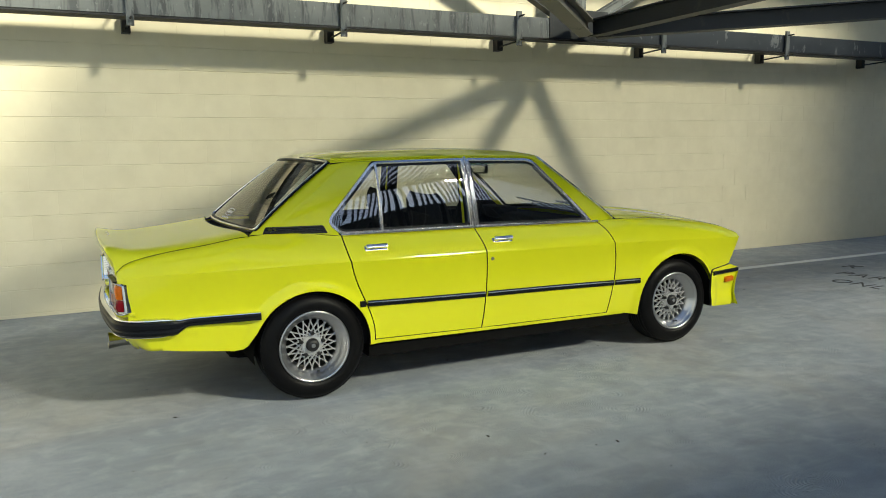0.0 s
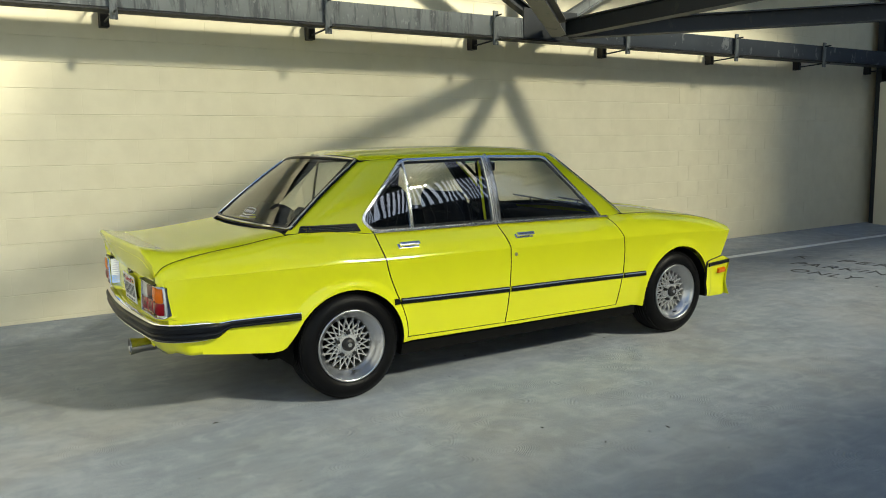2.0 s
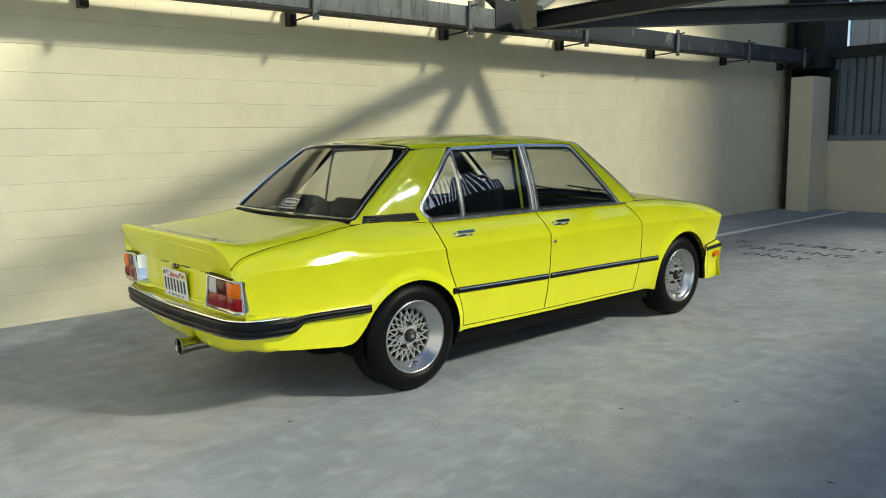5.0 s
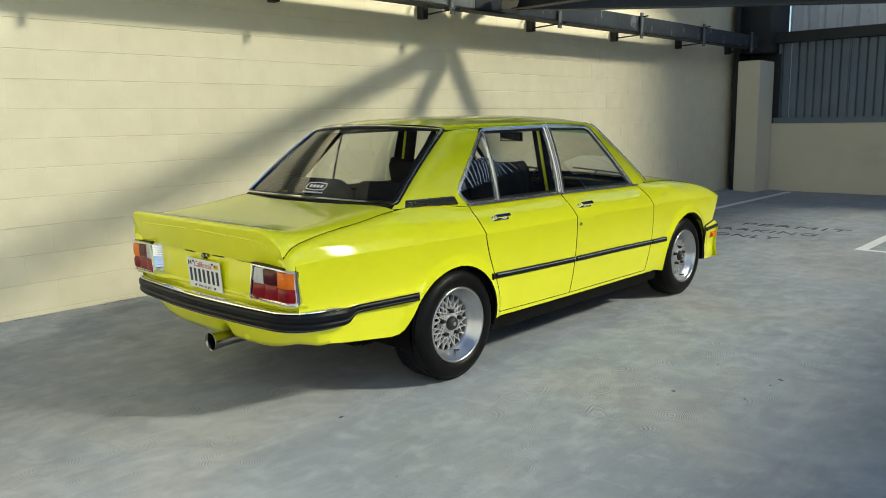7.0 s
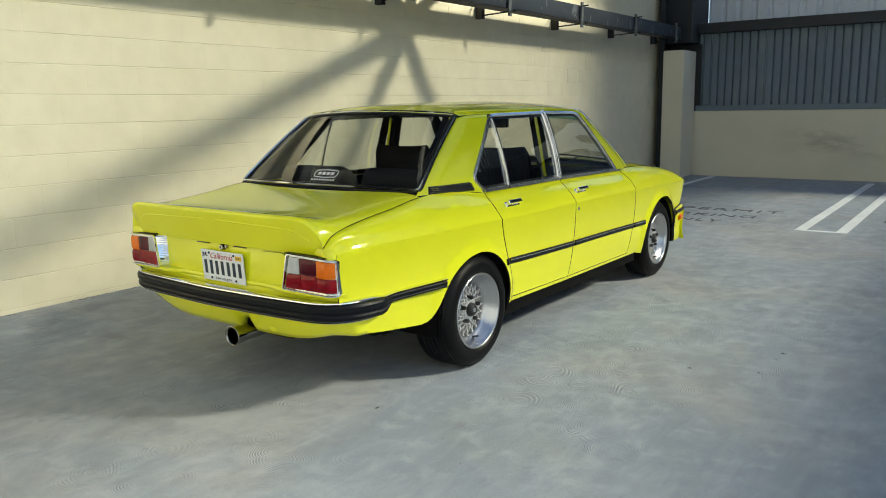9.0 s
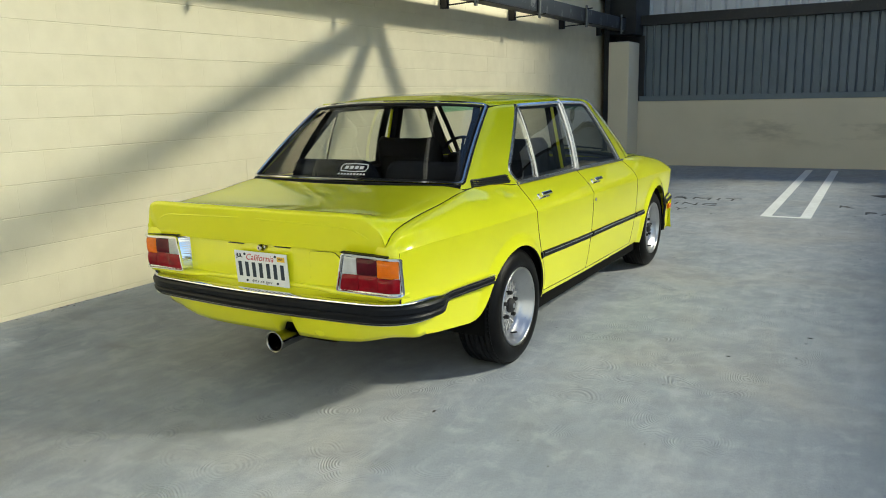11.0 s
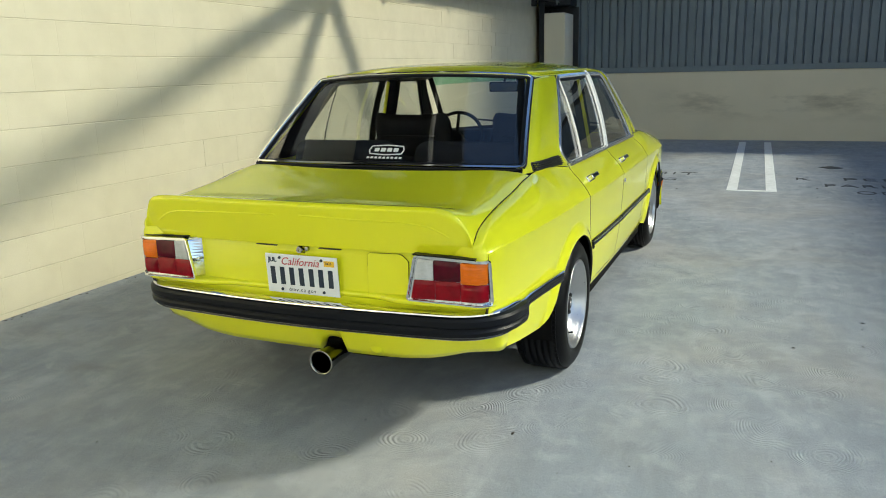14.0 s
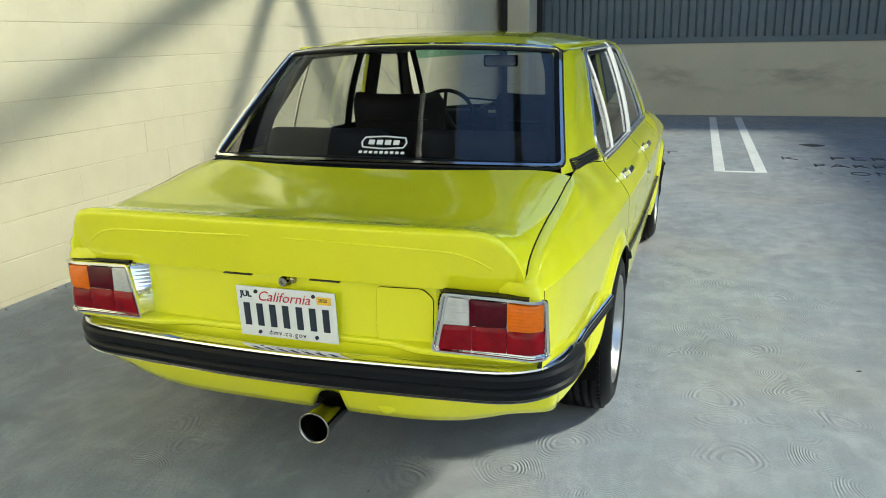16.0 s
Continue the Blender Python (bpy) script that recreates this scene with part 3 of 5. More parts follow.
# unseen tall block, added to cast soft shade on the block wall's far end
tall = part("shade_wall_far", boxed(17.6, 40, -14, -9.9, -0.3, 16), STUCCO)
tagged(tall, "unseen rendered block added to shade the far end of the wall", "building", kind="structure")
# unseen reflector wall, added to brighten the car's tail and the end wall
west = part("bounce_wall_west", boxed(-11.5, -10.5, -16, 9, -0.3, 13.0), GREYWALL)
tagged(west, "unseen grey painted wall added to bounce light onto the car's tail", "building", kind="structure")

canopy = part("roof_canopy", boxed(-9.0, 10.0, 1.13, 3.4, 4.60, 4.78), DARKSTEEL)
tagged(canopy, "plain steel sheet roof high over the parking bay", "roof", kind="structure")
conduit = part("roof_conduit", tube([(-8.9, 1.53, 4.22), (9.9, 1.53, 4.22)], 0.035, 12), WHITEWALL, smooth=True)
for k in range(7):
    part("hanger_rod", tube([(-8.5 + 3.0 * k, 1.53, 4.25), (-8.5 + 3.0 * k, 1.53, 4.601)], 0.008), BLACK, conduit)
tagged(conduit, "white conduit pipe under the high roof", "pipe", kind="structure")
rafter = part("roof_rafter", ibeam((-8.0, 0.35, 6.22), (9.9, 0.35, 6.22), 0.16, 0.12), DARKSTEEL)
tagged(rafter, "dark steel edge beam beside the high roof", "beam", kind="structure")

# crumbs of leaf and grit on the floor
rng = random.Random(11)
bm = bmesh.new()
for k in range(620):
    x, y = rng.uniform(-3.2, 8.5), rng.uniform(-3.6, 3.05)
    r = rng.choice((0.003, 0.004, 0.005, 0.007, 0.011))
    if k >= 170:
        # grit that has gathered along the foot of the wall
        x, y, r = rng.uniform(-2.5, 10.5), 3.118 - abs(rng.gauss(0, 0.022)), rng.choice((0.003, 0.004, 0.006, 0.009))
    a0 = rng.uniform(0, 6.3)
    z = floor_height(y) + 0.0015
    ring = []
    for j in range(5):
        a = a0 + 6.283 * j / 5
        q = r * rng.uniform(0.5, 1.2)
        ring.append((x + 1.8 * q * math.cos(a) * math.cos(a0) - 0.6 * q * math.sin(a) * math.sin(a0), y + 1.8 * q * math.cos(a) * math.sin(a0) + 0.6 * q * math.sin(a) * math.cos(a0), z))
    top = bm.verts.new((x, y, z + 0.35 * r))
    vs = [bm.verts.new(p) for p in ring]
    for j in range(5):
        bm.faces.new((vs[j], vs[(j + 1) % 5], top))
crumbs = part("leaf_litter", bm, plain("dry leaf crumbs", (0.035, 0.030, 0.024), 0.8, 0, 0.4, 60))
tagged(crumbs, "small dark crumbs of leaf and grit on the floor", "litter", kind="stuff")

# ---------------------------------------------------------------- the car: its form
# Local axes: x forwards from the rear axle, y to the car's left from its middle, z up from the floor.
car = holder("car", (0, 0.7675, 0))
car.rotation_euler = (0, 0, -0.0105)
car.scale = (1, 1.0155, 1)
tagged(car, "bright yellow green saloon car with chrome trim, parked beside a wall", "car")

Z_SILL, Z_CREASE, AXLE, WHEELBASE = 0.20, 0.765, 0.305, 2.636
crease = pchip([-1.0, -0.88, -0.7, 1.4, 2.1, 3.0, 3.3], [0.744, 0.759, 0.765, 0.765, 0.755, 0.733, 0.718])
plan = pchip([-1.0, -0.85, -0.6, 0.0, 1.0, 2.0, 2.9, 3.15, 3.3], [0.724, 0.761, 0.790, 0.822, 0.838, 0.832, 0.812, 0.798, 0.775])
low = pchip([0.20, 0.30, 0.50, 0.65, 0.765], [0.912, 0.951, 0.982, 0.994, 1.0])
edge_y = pchip([-1.0, -0.92, -0.8, -0.5, -0.25, 0.0, 0.2, 1.0, 1.95, 2.2, 2.75, 3.27], [0.690, 0.688, 0.687, 0.687, 0.688, 0.705, 0.728, 0.740, 0.736, 0.715, 0.70, 0.69])
edge_z = pchip([-1.0, -0.982, -0.935, -0.85, -0.72, -0.54, -0.35, -0.1, 0.2, 1.06, 1.95, 2.1, 2.4, 2.75, 3.1, 3.27], [0.745, 0.786, 0.825, 0.850, 0.873, 0.896, 0.925, 0.940, 0.907, 0.905, 0.892, 0.902, 0.897, 0.864, 0.808, 0.752])
rail_y = pchip([0.0, 0.2, 0.5, 1.1, 1.6, 1.8], [0.535, 0.567, 0.598, 0.622, 0.598, 0.585])
rail_z = pchip([0.0, 0.2, 0.5, 1.1, 1.6, 1.8], [1.310, 1.330, 1.337, 1.340, 1.328, 1.318])


def flare(x, z):
    """The pressed lip round a wheel arch."""
    s = 0.0
    for cx, cz, r in ((0.0, 0.285, 0.335), (WHEELBASE, 0.30, 0.34)):
        d = math.hypot(x - cx, z - cz) - r
        s += 0.020 * (1 - smooth(0.0, 0.068, d))
    return s


def side_at(x, z):
    tail = max(0.0, -0.90 - x) / 0.10
    return plan(x) * low(z) + flare(x, z) - 0.016 * tail ** 3


def body(x, v):
    """The lower body, right half turned to the left (y > 0). v 0..1 sill to crease, 1..2 crease to shoulder edge."""
    if v <= 1:
        z = Z_SILL + v * (crease(x) - Z_SILL)
        return (x, side_at(x, z), z)
    t = v - 1
    c = Vector((side_at(x, crease(x)), crease(x)))
    e = Vector((edge_y(x), edge_z(x)))
    cabin = smooth(-0.45, -0.12, x) * (1 - smooth(1.95, 2.25, x))
    rise = max(0.02, e.y - c.y)
    p1 = c + Vector((-0.028, 0.50 * rise))
    flat = e - Vector((-0.055, 0.006))
    steep = e - Vector((-0.011, 0.030))
    p2 = flat.lerp(steep, cabin)
    q = c * (1 - t) ** 3 + p1 * 3 * t * (1 - t) ** 2 + p2 * 3 * t * t * (1 - t) + e * t ** 3
    return (x, q.x, q.y)


def house(x, z):
    """The side of the cabin above the shoulder."""
    z0, z1 = edge_z(x), rail_z(x)
    s = (z - z0) / (z1 - z0)
    y = edge_y(x) + (rail_y(x) - edge_y(x)) * s + 0.068 * s * (1 - s)
    back = -0.300 + (z - 0.95) * 1.275
    d = x - back
    y -= 0.045 * max(0.0, 1 - d / 0.13) ** 2
    if s > 0.9:
        y -= 0.02 * ((s - 0.9) / 0.1) ** 2
    return (x, y, z)


def vz(z, x=0.0):
    return (z - Z_SILL) / (crease(x) - Z_SILL)


def mirror(f, s):
    return lambda a, b: (lambda p: (p[0], s * p[1], p[2]))(f(a, b))


def arc(cx, cz, r, a0, a1, n=22):
    out = []
    for k in range(n + 1):
        a = radians(a0 + (a1 - a0) * k / n)
        x = cx + r * math.cos(a)
        out.append((x, vz(cz + r * math.sin(a), x)))
    return out


# door edges as (x, v), from the shoulder down
REAR_EDGE = [(0.205, 2.0), (0.208, 1.6), (0.214, 1.25), (0.225, 1.0), (0.245, vz(0.68)), (0.275, vz(0.60)), (0.315, vz(0.51)), (0.345, vz(0.43)), (0.362, vz(0.36)), (0.366, vz(0.302))]
MID_EDGE = [(1.055, 2.0), (1.068, 1.6), (1.080, 1.25), (1.088, 1.0), (1.092, vz(0.66)), (1.090, vz(0.55)), (1.082, vz(0.42)), (1.070, vz(0.290))]
FRONT_EDGE = [(1.985, 2.0), (2.02, 1.6), (2.048, 1.25), (2.065, 1.0), (2.076, vz(0.66)), (2.075, vz(0.55)), (2.058, vz(0.42)), (2.035, vz(0.285))]


def curve2(pts, n=26):
    """A smooth curve through an edge's points, by its v."""
    f = pchip([-p[1] for p in pts], [p[0] for p in pts])
    v0, v1 = pts[0][1], pts[-1][1]
    return [(f(-(v0 + (v1 - v0) * k / n)), v0 + (v1 - v0) * k / n) for k in range(n + 1)]


def shifted(pts, d):
    return [(x + d, v) for x, v in pts]


GAP = 0.0038
re_, me_, fe_ = curve2(REAR_EDGE), curve2(MID_EDGE), curve2(FRONT_EDGE)
quarter = shifted(re_, -GAP) + [(0.36, vz(0.275)), (0.330, vz(0.275))] + arc(0.0, 0.285, 0.335, -2, 150)
quarter += [(-0.312, vz(0.415)), (-0.362, vz(0.345)), (-0.385, vz(0.328)), (-0.43, vz(0.324)), (-0.70, vz(0.354)), (-0.80, vz(0.3685)), (-0.80, vz(0.49)), (-0.944, vz(0.50)), (-0.947, vz(0.562)), (-0.944, vz(0.570)), (-0.944, vz(0.735)), (-0.955, vz(0.742)), (-0.957, 1.0), (-0.960, 1.6), (-0.960, 1.993), (-0.80, 1.993), (-0.5, 1.993), (-0.31, 1.993), (-0.29, 2.0), (-0.1, 2.0)]
rear_door = shifted(re_, GAP) + [(0.40, vz(0.300)), (1.0, vz(0.292))] + shifted(me_, -GAP)[::-1] + [(0.8, 1.99), (0.5, 1.99)]
front_door = shifted(me_, GAP) + [(1.2, vz(0.290)), (2.0, vz(0.284))] + shifted(fe_, -GAP)[::-1] + [(1.6, 1.99), (1.3, 1.99)]
wing = shifted(fe_, GAP) + [(2.04, vz(0.262)), (2.19, vz(0.262))] + arc(WHEELBASE, 0.30, 0.345, 190, 25)
wing += [(2.955, vz(0.485, 3)), (3.14, vz(0.535, 3.1)), (3.185, vz(0.62, 3.2)), (3.222, vz(0.69, 3.2)), (3.238, 1.0), (3.244, 1.4), (3.240, 1.985), (3.1, 1.993), (2.75, 1.993), (2.4, 1.993), (2.2, 1.993)]
sill = [(0.335, vz(0.272)), (2.19, vz(0.259)), (2.05, vz(0.280)), (1.2, vz(0.2855)), (0.40, vz(0.2955)), (0.365, vz(0.2965))]

for s, which in ((-1, "right"), (1, "left")):
    skin("rear_quarter_panel", quarter, mirror(body, s), PAINT, car, 0.02, edge=0.014)
    skin("front_wing", wing, mirror(body, s), PAINT, car, 0.028, edge=0.014)
    skin("sill", sill, mirror(body, s), PAINT, car, 0.03)
    pillar = rounded([(-0.300, 0.9325), (-0.10, 0.9405), (0.06, 0.924), (0.196, 0.9078), (0.135, 0.985), (0.16, 1.03), (0.440, 1.318), (0.475, 1.334), (0.195, 1.329)], [0, 0, 0, 0, 0.03, 0, 0.02, 0, 0])
    skin("rear_pillar", pillar, mirror(house, s), PAINT, car, 0.02)
    apillar = [(1.545, 1.322), (1.60, 1.326), (2.135, 0.908), (1.985, 0.894), (1.95, 0.895), (1.90, 0.955)]
    skin("front_pillar", apillar, mirror(house, s), PAINT, car, 0.02)
    rail = [(0.475, 1.318), (1.0, 1.325), (1.545, 1.316), (1.60, 1.327), (1.1, 1.339), (0.48, 1.336)]
    skin("roof_rail", rail, mirror(house, s), PAINT, car, 0.02)


# doors with their windows
def on_house(x, z, s, out=0.0):
    p = Vector(house(x, z))
    d1 = Vector(house(x + 1e-3, z)) - p
    d2 = Vector(house(x, z + 1e-3)) - p
    n = d1.cross(d2).normalized()
    if n.y < 0:
        n = -n
    p += n * out
    return Vector((p.x, s * p.y, p.z)), Vector((n.x, s * n.y, n.z))


def on_body(x, v, s, out=0.0):
    p = Vector(body(x, v))
    n = (Vector(body(x + 1e-3, v)) - p).cross(Vector(body(x, v + 1e-3)) - p).normalized()
    if n.y < 0:
        n = -n
    p += n * out
    return Vector((p.x, s * p.y, p.z)), Vector((n.x, s * n.y, n.z))


def strip(name, pts, where, s, w, h, material, parent, closed=False, out=0.0, step=0.03, label="", r=0.3):
    ring = dense(pts, step, closed)
    both = [where(x, z, s, out) for x, z in ring]
    return part(name, sweep([p for p, _ in both], flatbar(w, h, r), [n for _, n in both], closed), material, parent, label, smooth="edges")


REAR_WINDOW = rounded([(0.205, 0.918), (0.132, 0.985), (0.452, 1.314), (1.026, 1.322), (1.040, 0.916)], [0.035, 0.05, 0.05, 0.015, 0.012], 7)
FRONT_WINDOW = rounded([(1.078, 0.915), (1.066, 1.322), (1.540, 1.312), (1.930, 0.902)], [0.012, 0.015, 0.05, 0.02], 7)


def handle(x, z, s, parent):
    """A chrome pull handle over a dished plate."""
    p, n = on_body(x, 1.0 + (z - Z_CREASE) / (edge_z(x) - Z_CREASE), s)
    bm = bmesh.new()
    box(bm, x - 0.068, x + 0.068, -0.006, 0.004, -0.016, 0.016, 0.003)
    box(bm, x - 0.060, x - 0.040, 0.0, 0.026, -0.010, 0.010, 0.003)
    box(bm, x + 0.040, x + 0.060, 0.0, 0.026, -0.010, 0.010, 0.003)
    box(bm, x - 0.066, x + 0.066, 0.018, 0.032, -0.011, 0.011, 0.005)
    tilt = math.atan2(n.z, abs(n.y))
    m = Matrix.Translation((0, p.y, p.z)) @ Matrix.Diagonal((1, s, 1, 1)) @ Matrix.Rotation(tilt, 4, "X")
    bmesh.ops.transform(bm, matrix=m, verts=bm.verts)
    bmesh.ops.recalc_face_normals(bm, faces=bm.faces)
    part("door_handle", bm, CHROME, parent, "chrome pull handle", smooth=False)


for s in (-1, 1):
    rd = skin("rear_door", rear_door, mirror(body, s), PAINT, car, 0.03, edge=0.014)
    fd = skin("front_door", front_door, mirror(body, s), PAINT, car, 0.03, edge=0.014)
    for door, loop in ((rd, REAR_WINDOW), (fd, FRONT_WINDOW)):
        glass = skin("door_glass", loop, lambda x, z, s=s: tuple(on_house(x, z, s, -0.008)[0]), GLASS, door, 0.05, 0.0)
        strip("window_trim", loop, on_house, s, 0.021, 0.012, TRIM, door, True, -0.006, 0.02, "chrome window surround")
        strip("window_seal", loop, lambda x, z, s, o: on_house(x, z, s, o), s, 0.046, 0.003, BLACK, door, True, -0.012, 0.02)
    strip("window_divider", [(0.452, 0.925), (0.462, 1.312)], on_house, s, 0.017, 0.014, TRIM, rd, False, -0.007)
    strip("pillar_trim", [(1.0655, 0.912), (1.0525, 1.334)], on_house, s, 0.017, 0.012, TRIM, fd, False, -0.002, 0.03, "chrome door pillar cover")
    strip("pillar_trim", [(1.0475, 0.912), (1.0345, 1.328)], on_house, s, 0.013, 0.010, TRIM, rd, False, -0.002, 0.03, "chrome door pillar cover")
    strip("belt_trim", [(0.20, 0.9115), (1.05, 0.911)], on_house, s, 0.016, 0.011, TRIM, rd, False, 0.002)
    strip("belt_trim", [(1.063, 0.911), (1.99, 0.897)], on_house, s, 0.016, 0.011, TRIM, fd, False, 0.002)
    handle(0.385, 0.815, s, rd)
    handle(1.215, 0.812, s, fd)
    p, n = on_body(1.128, vz(0.72), s)
    part("lock", lathe([(0, 0.006), (0.010, 0.006), (0.011, 0.0), (0.012, -0.004)], 14, "y", (0, 0, 0)), POLISHED, fd).matrix_local = Matrix.Translation(p) @ Matrix.Diagonal((1, s, 1, 1))
    # black rubbing strips with a bright bead along them
    for owner, run in ((car, [(0.268, 0.520), (0.302, 0.519)]), (rd, [(0.318, 0.518), (0.5, 0.514), (1.078, 0.503)]), (fd, [(1.100, 0.503), (1.6, 0.497), (2.066, 0.491)]), (car, [(2.083, 0.491), (2.292, 0.488)])):
        strip("rubbing_strip", [(x, vz(z)) for x, z in run], on_body, s, 0.034, 0.011, RUBBER, owner, False, 0.0, 0.05)
        if run[-1][0] > 0.31:
            strip("bright_edge", [(x, vz(z + 0.0085)) for x, z in run], on_body, s, 0.008, 0.005, CHROME, owner, False, 0.009, 0.05, r=0.5)
    # louvred air outlet at the foot of the rear pillar
    gill = rounded([(-0.235, 0.934), (-0.212, 0.972), (0.105, 0.970), (0.128, 0.924)], 0.008)
    vent = skin("air_outlet", gill, lambda x, z, s=s: tuple(on_house(x, z, s, 0.001)[0]), BLACK, car, 0.03, 0.004, label="black louvred air outlet")
    for k in range(4):
        t = (k + 0.5) / 4
        a = (-0.228 + 0.018 * t, 0.936 + 0.032 * t)
        b = (0.120 - 0.016 * t, 0.929 + 0.037 * t)
        strip("louvre", [a, b], on_house, s, 0.006, 0.007, BLACK, vent, False, 0.003, 0.05)
    # drip moulding along the roof edge
    gutter = [(0.22, 1.3305), (0.5, 1.3345), (1.1, 1.3375), (1.56, 1.3265), (1.70, 1.245), (1.90, 1.09), (2.10, 0.935)]
    ring = dense(rounded(gutter, [0, 0, 0, 0.08, 0, 0, 0], 6, False), 0.03, False)
    pts = [on_house(x, z, s, 0.002) for x, z in ring]
    part("drip_moulding", sweep([p for p, _ in pts], flatbar(0.012, 0.010), [n for _, n in pts]), PAINT, car)
    strip("pillar_moulding", [(1.595, 1.318), (2.115, 0.915)], on_house, s, 0.014, 0.014, TRIM, car, False, 0.004)


# roof, glass front and rear
roof_mid = pchip([0.0, 0.1, 0.35, 1.0, 1.5, 1.75], [1.340, 1.353, 1.386, 1.402, 1.389, 1.350])


def roof(a, b):
    x0 = 0.105 + 0.10 * b * b
    x1 = 1.705 - 0.10 * b * b
    x = x0 + (x1 - x0) * a
    y = b * rail_y(x)
    z = rail_z(x) + (roof_mid(x) - rail_z(x)) * (1 - abs(b) ** 3.2) - 0.004
    if abs(b) > 0.93:
        z -= 0.010 * ((abs(b) - 0.93) / 0.07) ** 2
    return (x, y, z)


skin("roof", [(0, -1), (1, -1), (1, 1), (0, 1)], roof, PAINT, car, 0.045, 0.02, (1, 0, 0.9))


def rear_screen(a, b):
    top = Vector((0.200 - 0.095 * (1 - b * b), 0.557 * b, 1.318 + 0.026 * (1 - b * b)))
    bot = Vector((-0.268 - 0.075 * (1 - b * b), 0.656 * b, 0.950 + 0.006 * (1 - b * b)))
    p = bot.lerp(top, a)
    return (p.x - 0.03 * a * (1 - a), p.y, p.z + 0.03 * a * (1 - a))


def wind_screen(a, b):
    top = Vector((1.62 + 0.075 * (1 - b * b), 0.568 * b, 1.322 + 0.024 * (1 - b * b)))
    bot = Vector((2.125 + 0.10 * (1 - b * b), 0.668 * b, 0.908 + 0.03 * (1 - b * b)))
    p = bot.lerp(top, a)
    return (p.x + 0.02 * a * (1 - a), p.y, p.z + 0.03 * a * (1 - a))


for name, f, mat in (("rear_window", rear_screen, REARGLASS), ("windscreen", wind_screen, GLASS)):
    loop = rounded([(0, -1), (0, 1), (1, 1), (1, -1)], 0.05, 5)
    pane = skin(name, loop, f, mat, car, 0.08, 0.0)
    ring = dense(loop, 0.06)
    e = 1e-3
    pts, ups = [], []
    for a, b in ring:
        p = Vector(f(a, b))
        n = (Vector(f(a + e, b)) - p).cross(Vector(f(a, b + e)) - p).normalized()
        if n.z < 0:
            n = -n
        pts.append(p)
        ups.append(n)
    inward = [(Vector(f(0.5, 0)) - p).normalized() for p in pts]
    part("window_seal", sweep([p + d * 0.009 for p, d in zip(pts, inward)], flatbar(0.034, 0.008), ups, True), RUBBER, pane)
    ins = [p + d * 0.004 + n * 0.005 for p, n, d in zip(pts, ups, inward)]
    part("window_trim", sweep(ins, flatbar(0.014, 0.009), ups, True), CHROME, pane, "bright window moulding", smooth="edges")

TINT = glass_mat("green glass tint band", (0.45, 0.80, 0.66), 0.08, 0.0, 0.0)
part("tint_band", grid([[(lambda p: (p[0] - 0.004, p[1], p[2] - 0.003))(wind_screen(a, b)) for b in np.linspace(-0.95, 0.95, 15)] for a in (0.83, 0.90, 0.97)]), TINT, car, "green tint band along the top of the windscreen", smooth=True)

# boot lid with its raised lip: from the rear window back over the lip and down its face
lid_mid = pchip([-1.036, -1.0, -0.95, -0.90, -0.85, -0.74, -0.6, -0.36], [0.914, 0.909, 0.899, 0.893, 0.893, 0.901, 0.918, 0.951])
LIP = -1.032


def lid(a, b):
    """a 0..1 along the top, 1..1.15 round the lip, then down the face to 2."""
    k = b * (edge_y(-0.95) if a > 1 else 1)
    front = -0.312 - 0.082 * (1 - b * b)
    bow = 0.022 * abs(b) ** 3 + 0.032 * smooth(0.86, 1.0, abs(b)) ** 1.6
    n = 11.0 + 13.0 * smooth(-0.45, -1.0, front + (LIP - front) * min(a, 1))
    if a <= 1:
        x = front + (LIP + bow - front) * a
        xe = max(-1.0, x)
        w = edge_y(xe) - 0.001
        ze = edge_z(xe) + 0.002
        z = ze + (lid_mid(x - bow * a) - ze) * (1 - abs(b) ** n)
        return (x, b * w, z)
    xe = max(-1.0, LIP + bow)
    w = edge_y(xe) - 0.001
    ze = edge_z(xe) + 0.002
    top = ze + (lid_mid(LIP) - ze) * (1 - abs(b) ** 24)
    t = a - 1
    r = 0.014
    if t <= 0.15:
        q = radians(90 * t / 0.15)
        return (LIP + bow - r * math.sin(q), b * w, top - r * (1 - math.cos(q)) * min(1, (top - 0.745) / 0.03))
    u = (t - 0.15) / 0.85
    z0 = top - r * min(1, (top - 0.745) / 0.03)
    z = z0 + (0.742 - z0) * u
    return (LIP + bow - r + 0.056 * max(0.0, min(1.0, (z0 - 0.742) / 0.15)) * u, b * w, z)




along = np.concatenate([np.linspace(0, 0.7, 16), np.linspace(0.73, 1, 18), np.linspace(1.02, 1.15, 8), np.linspace(1.2, 2, 14)])
across = [math.sin(1.5 * c) / math.sin(1.5) for c in np.linspace(-1, 1, 111)]
boot = part("boot_lid", grid([[lid(a, b) for b in across] for a in along]), PAINT, car, smooth=True)
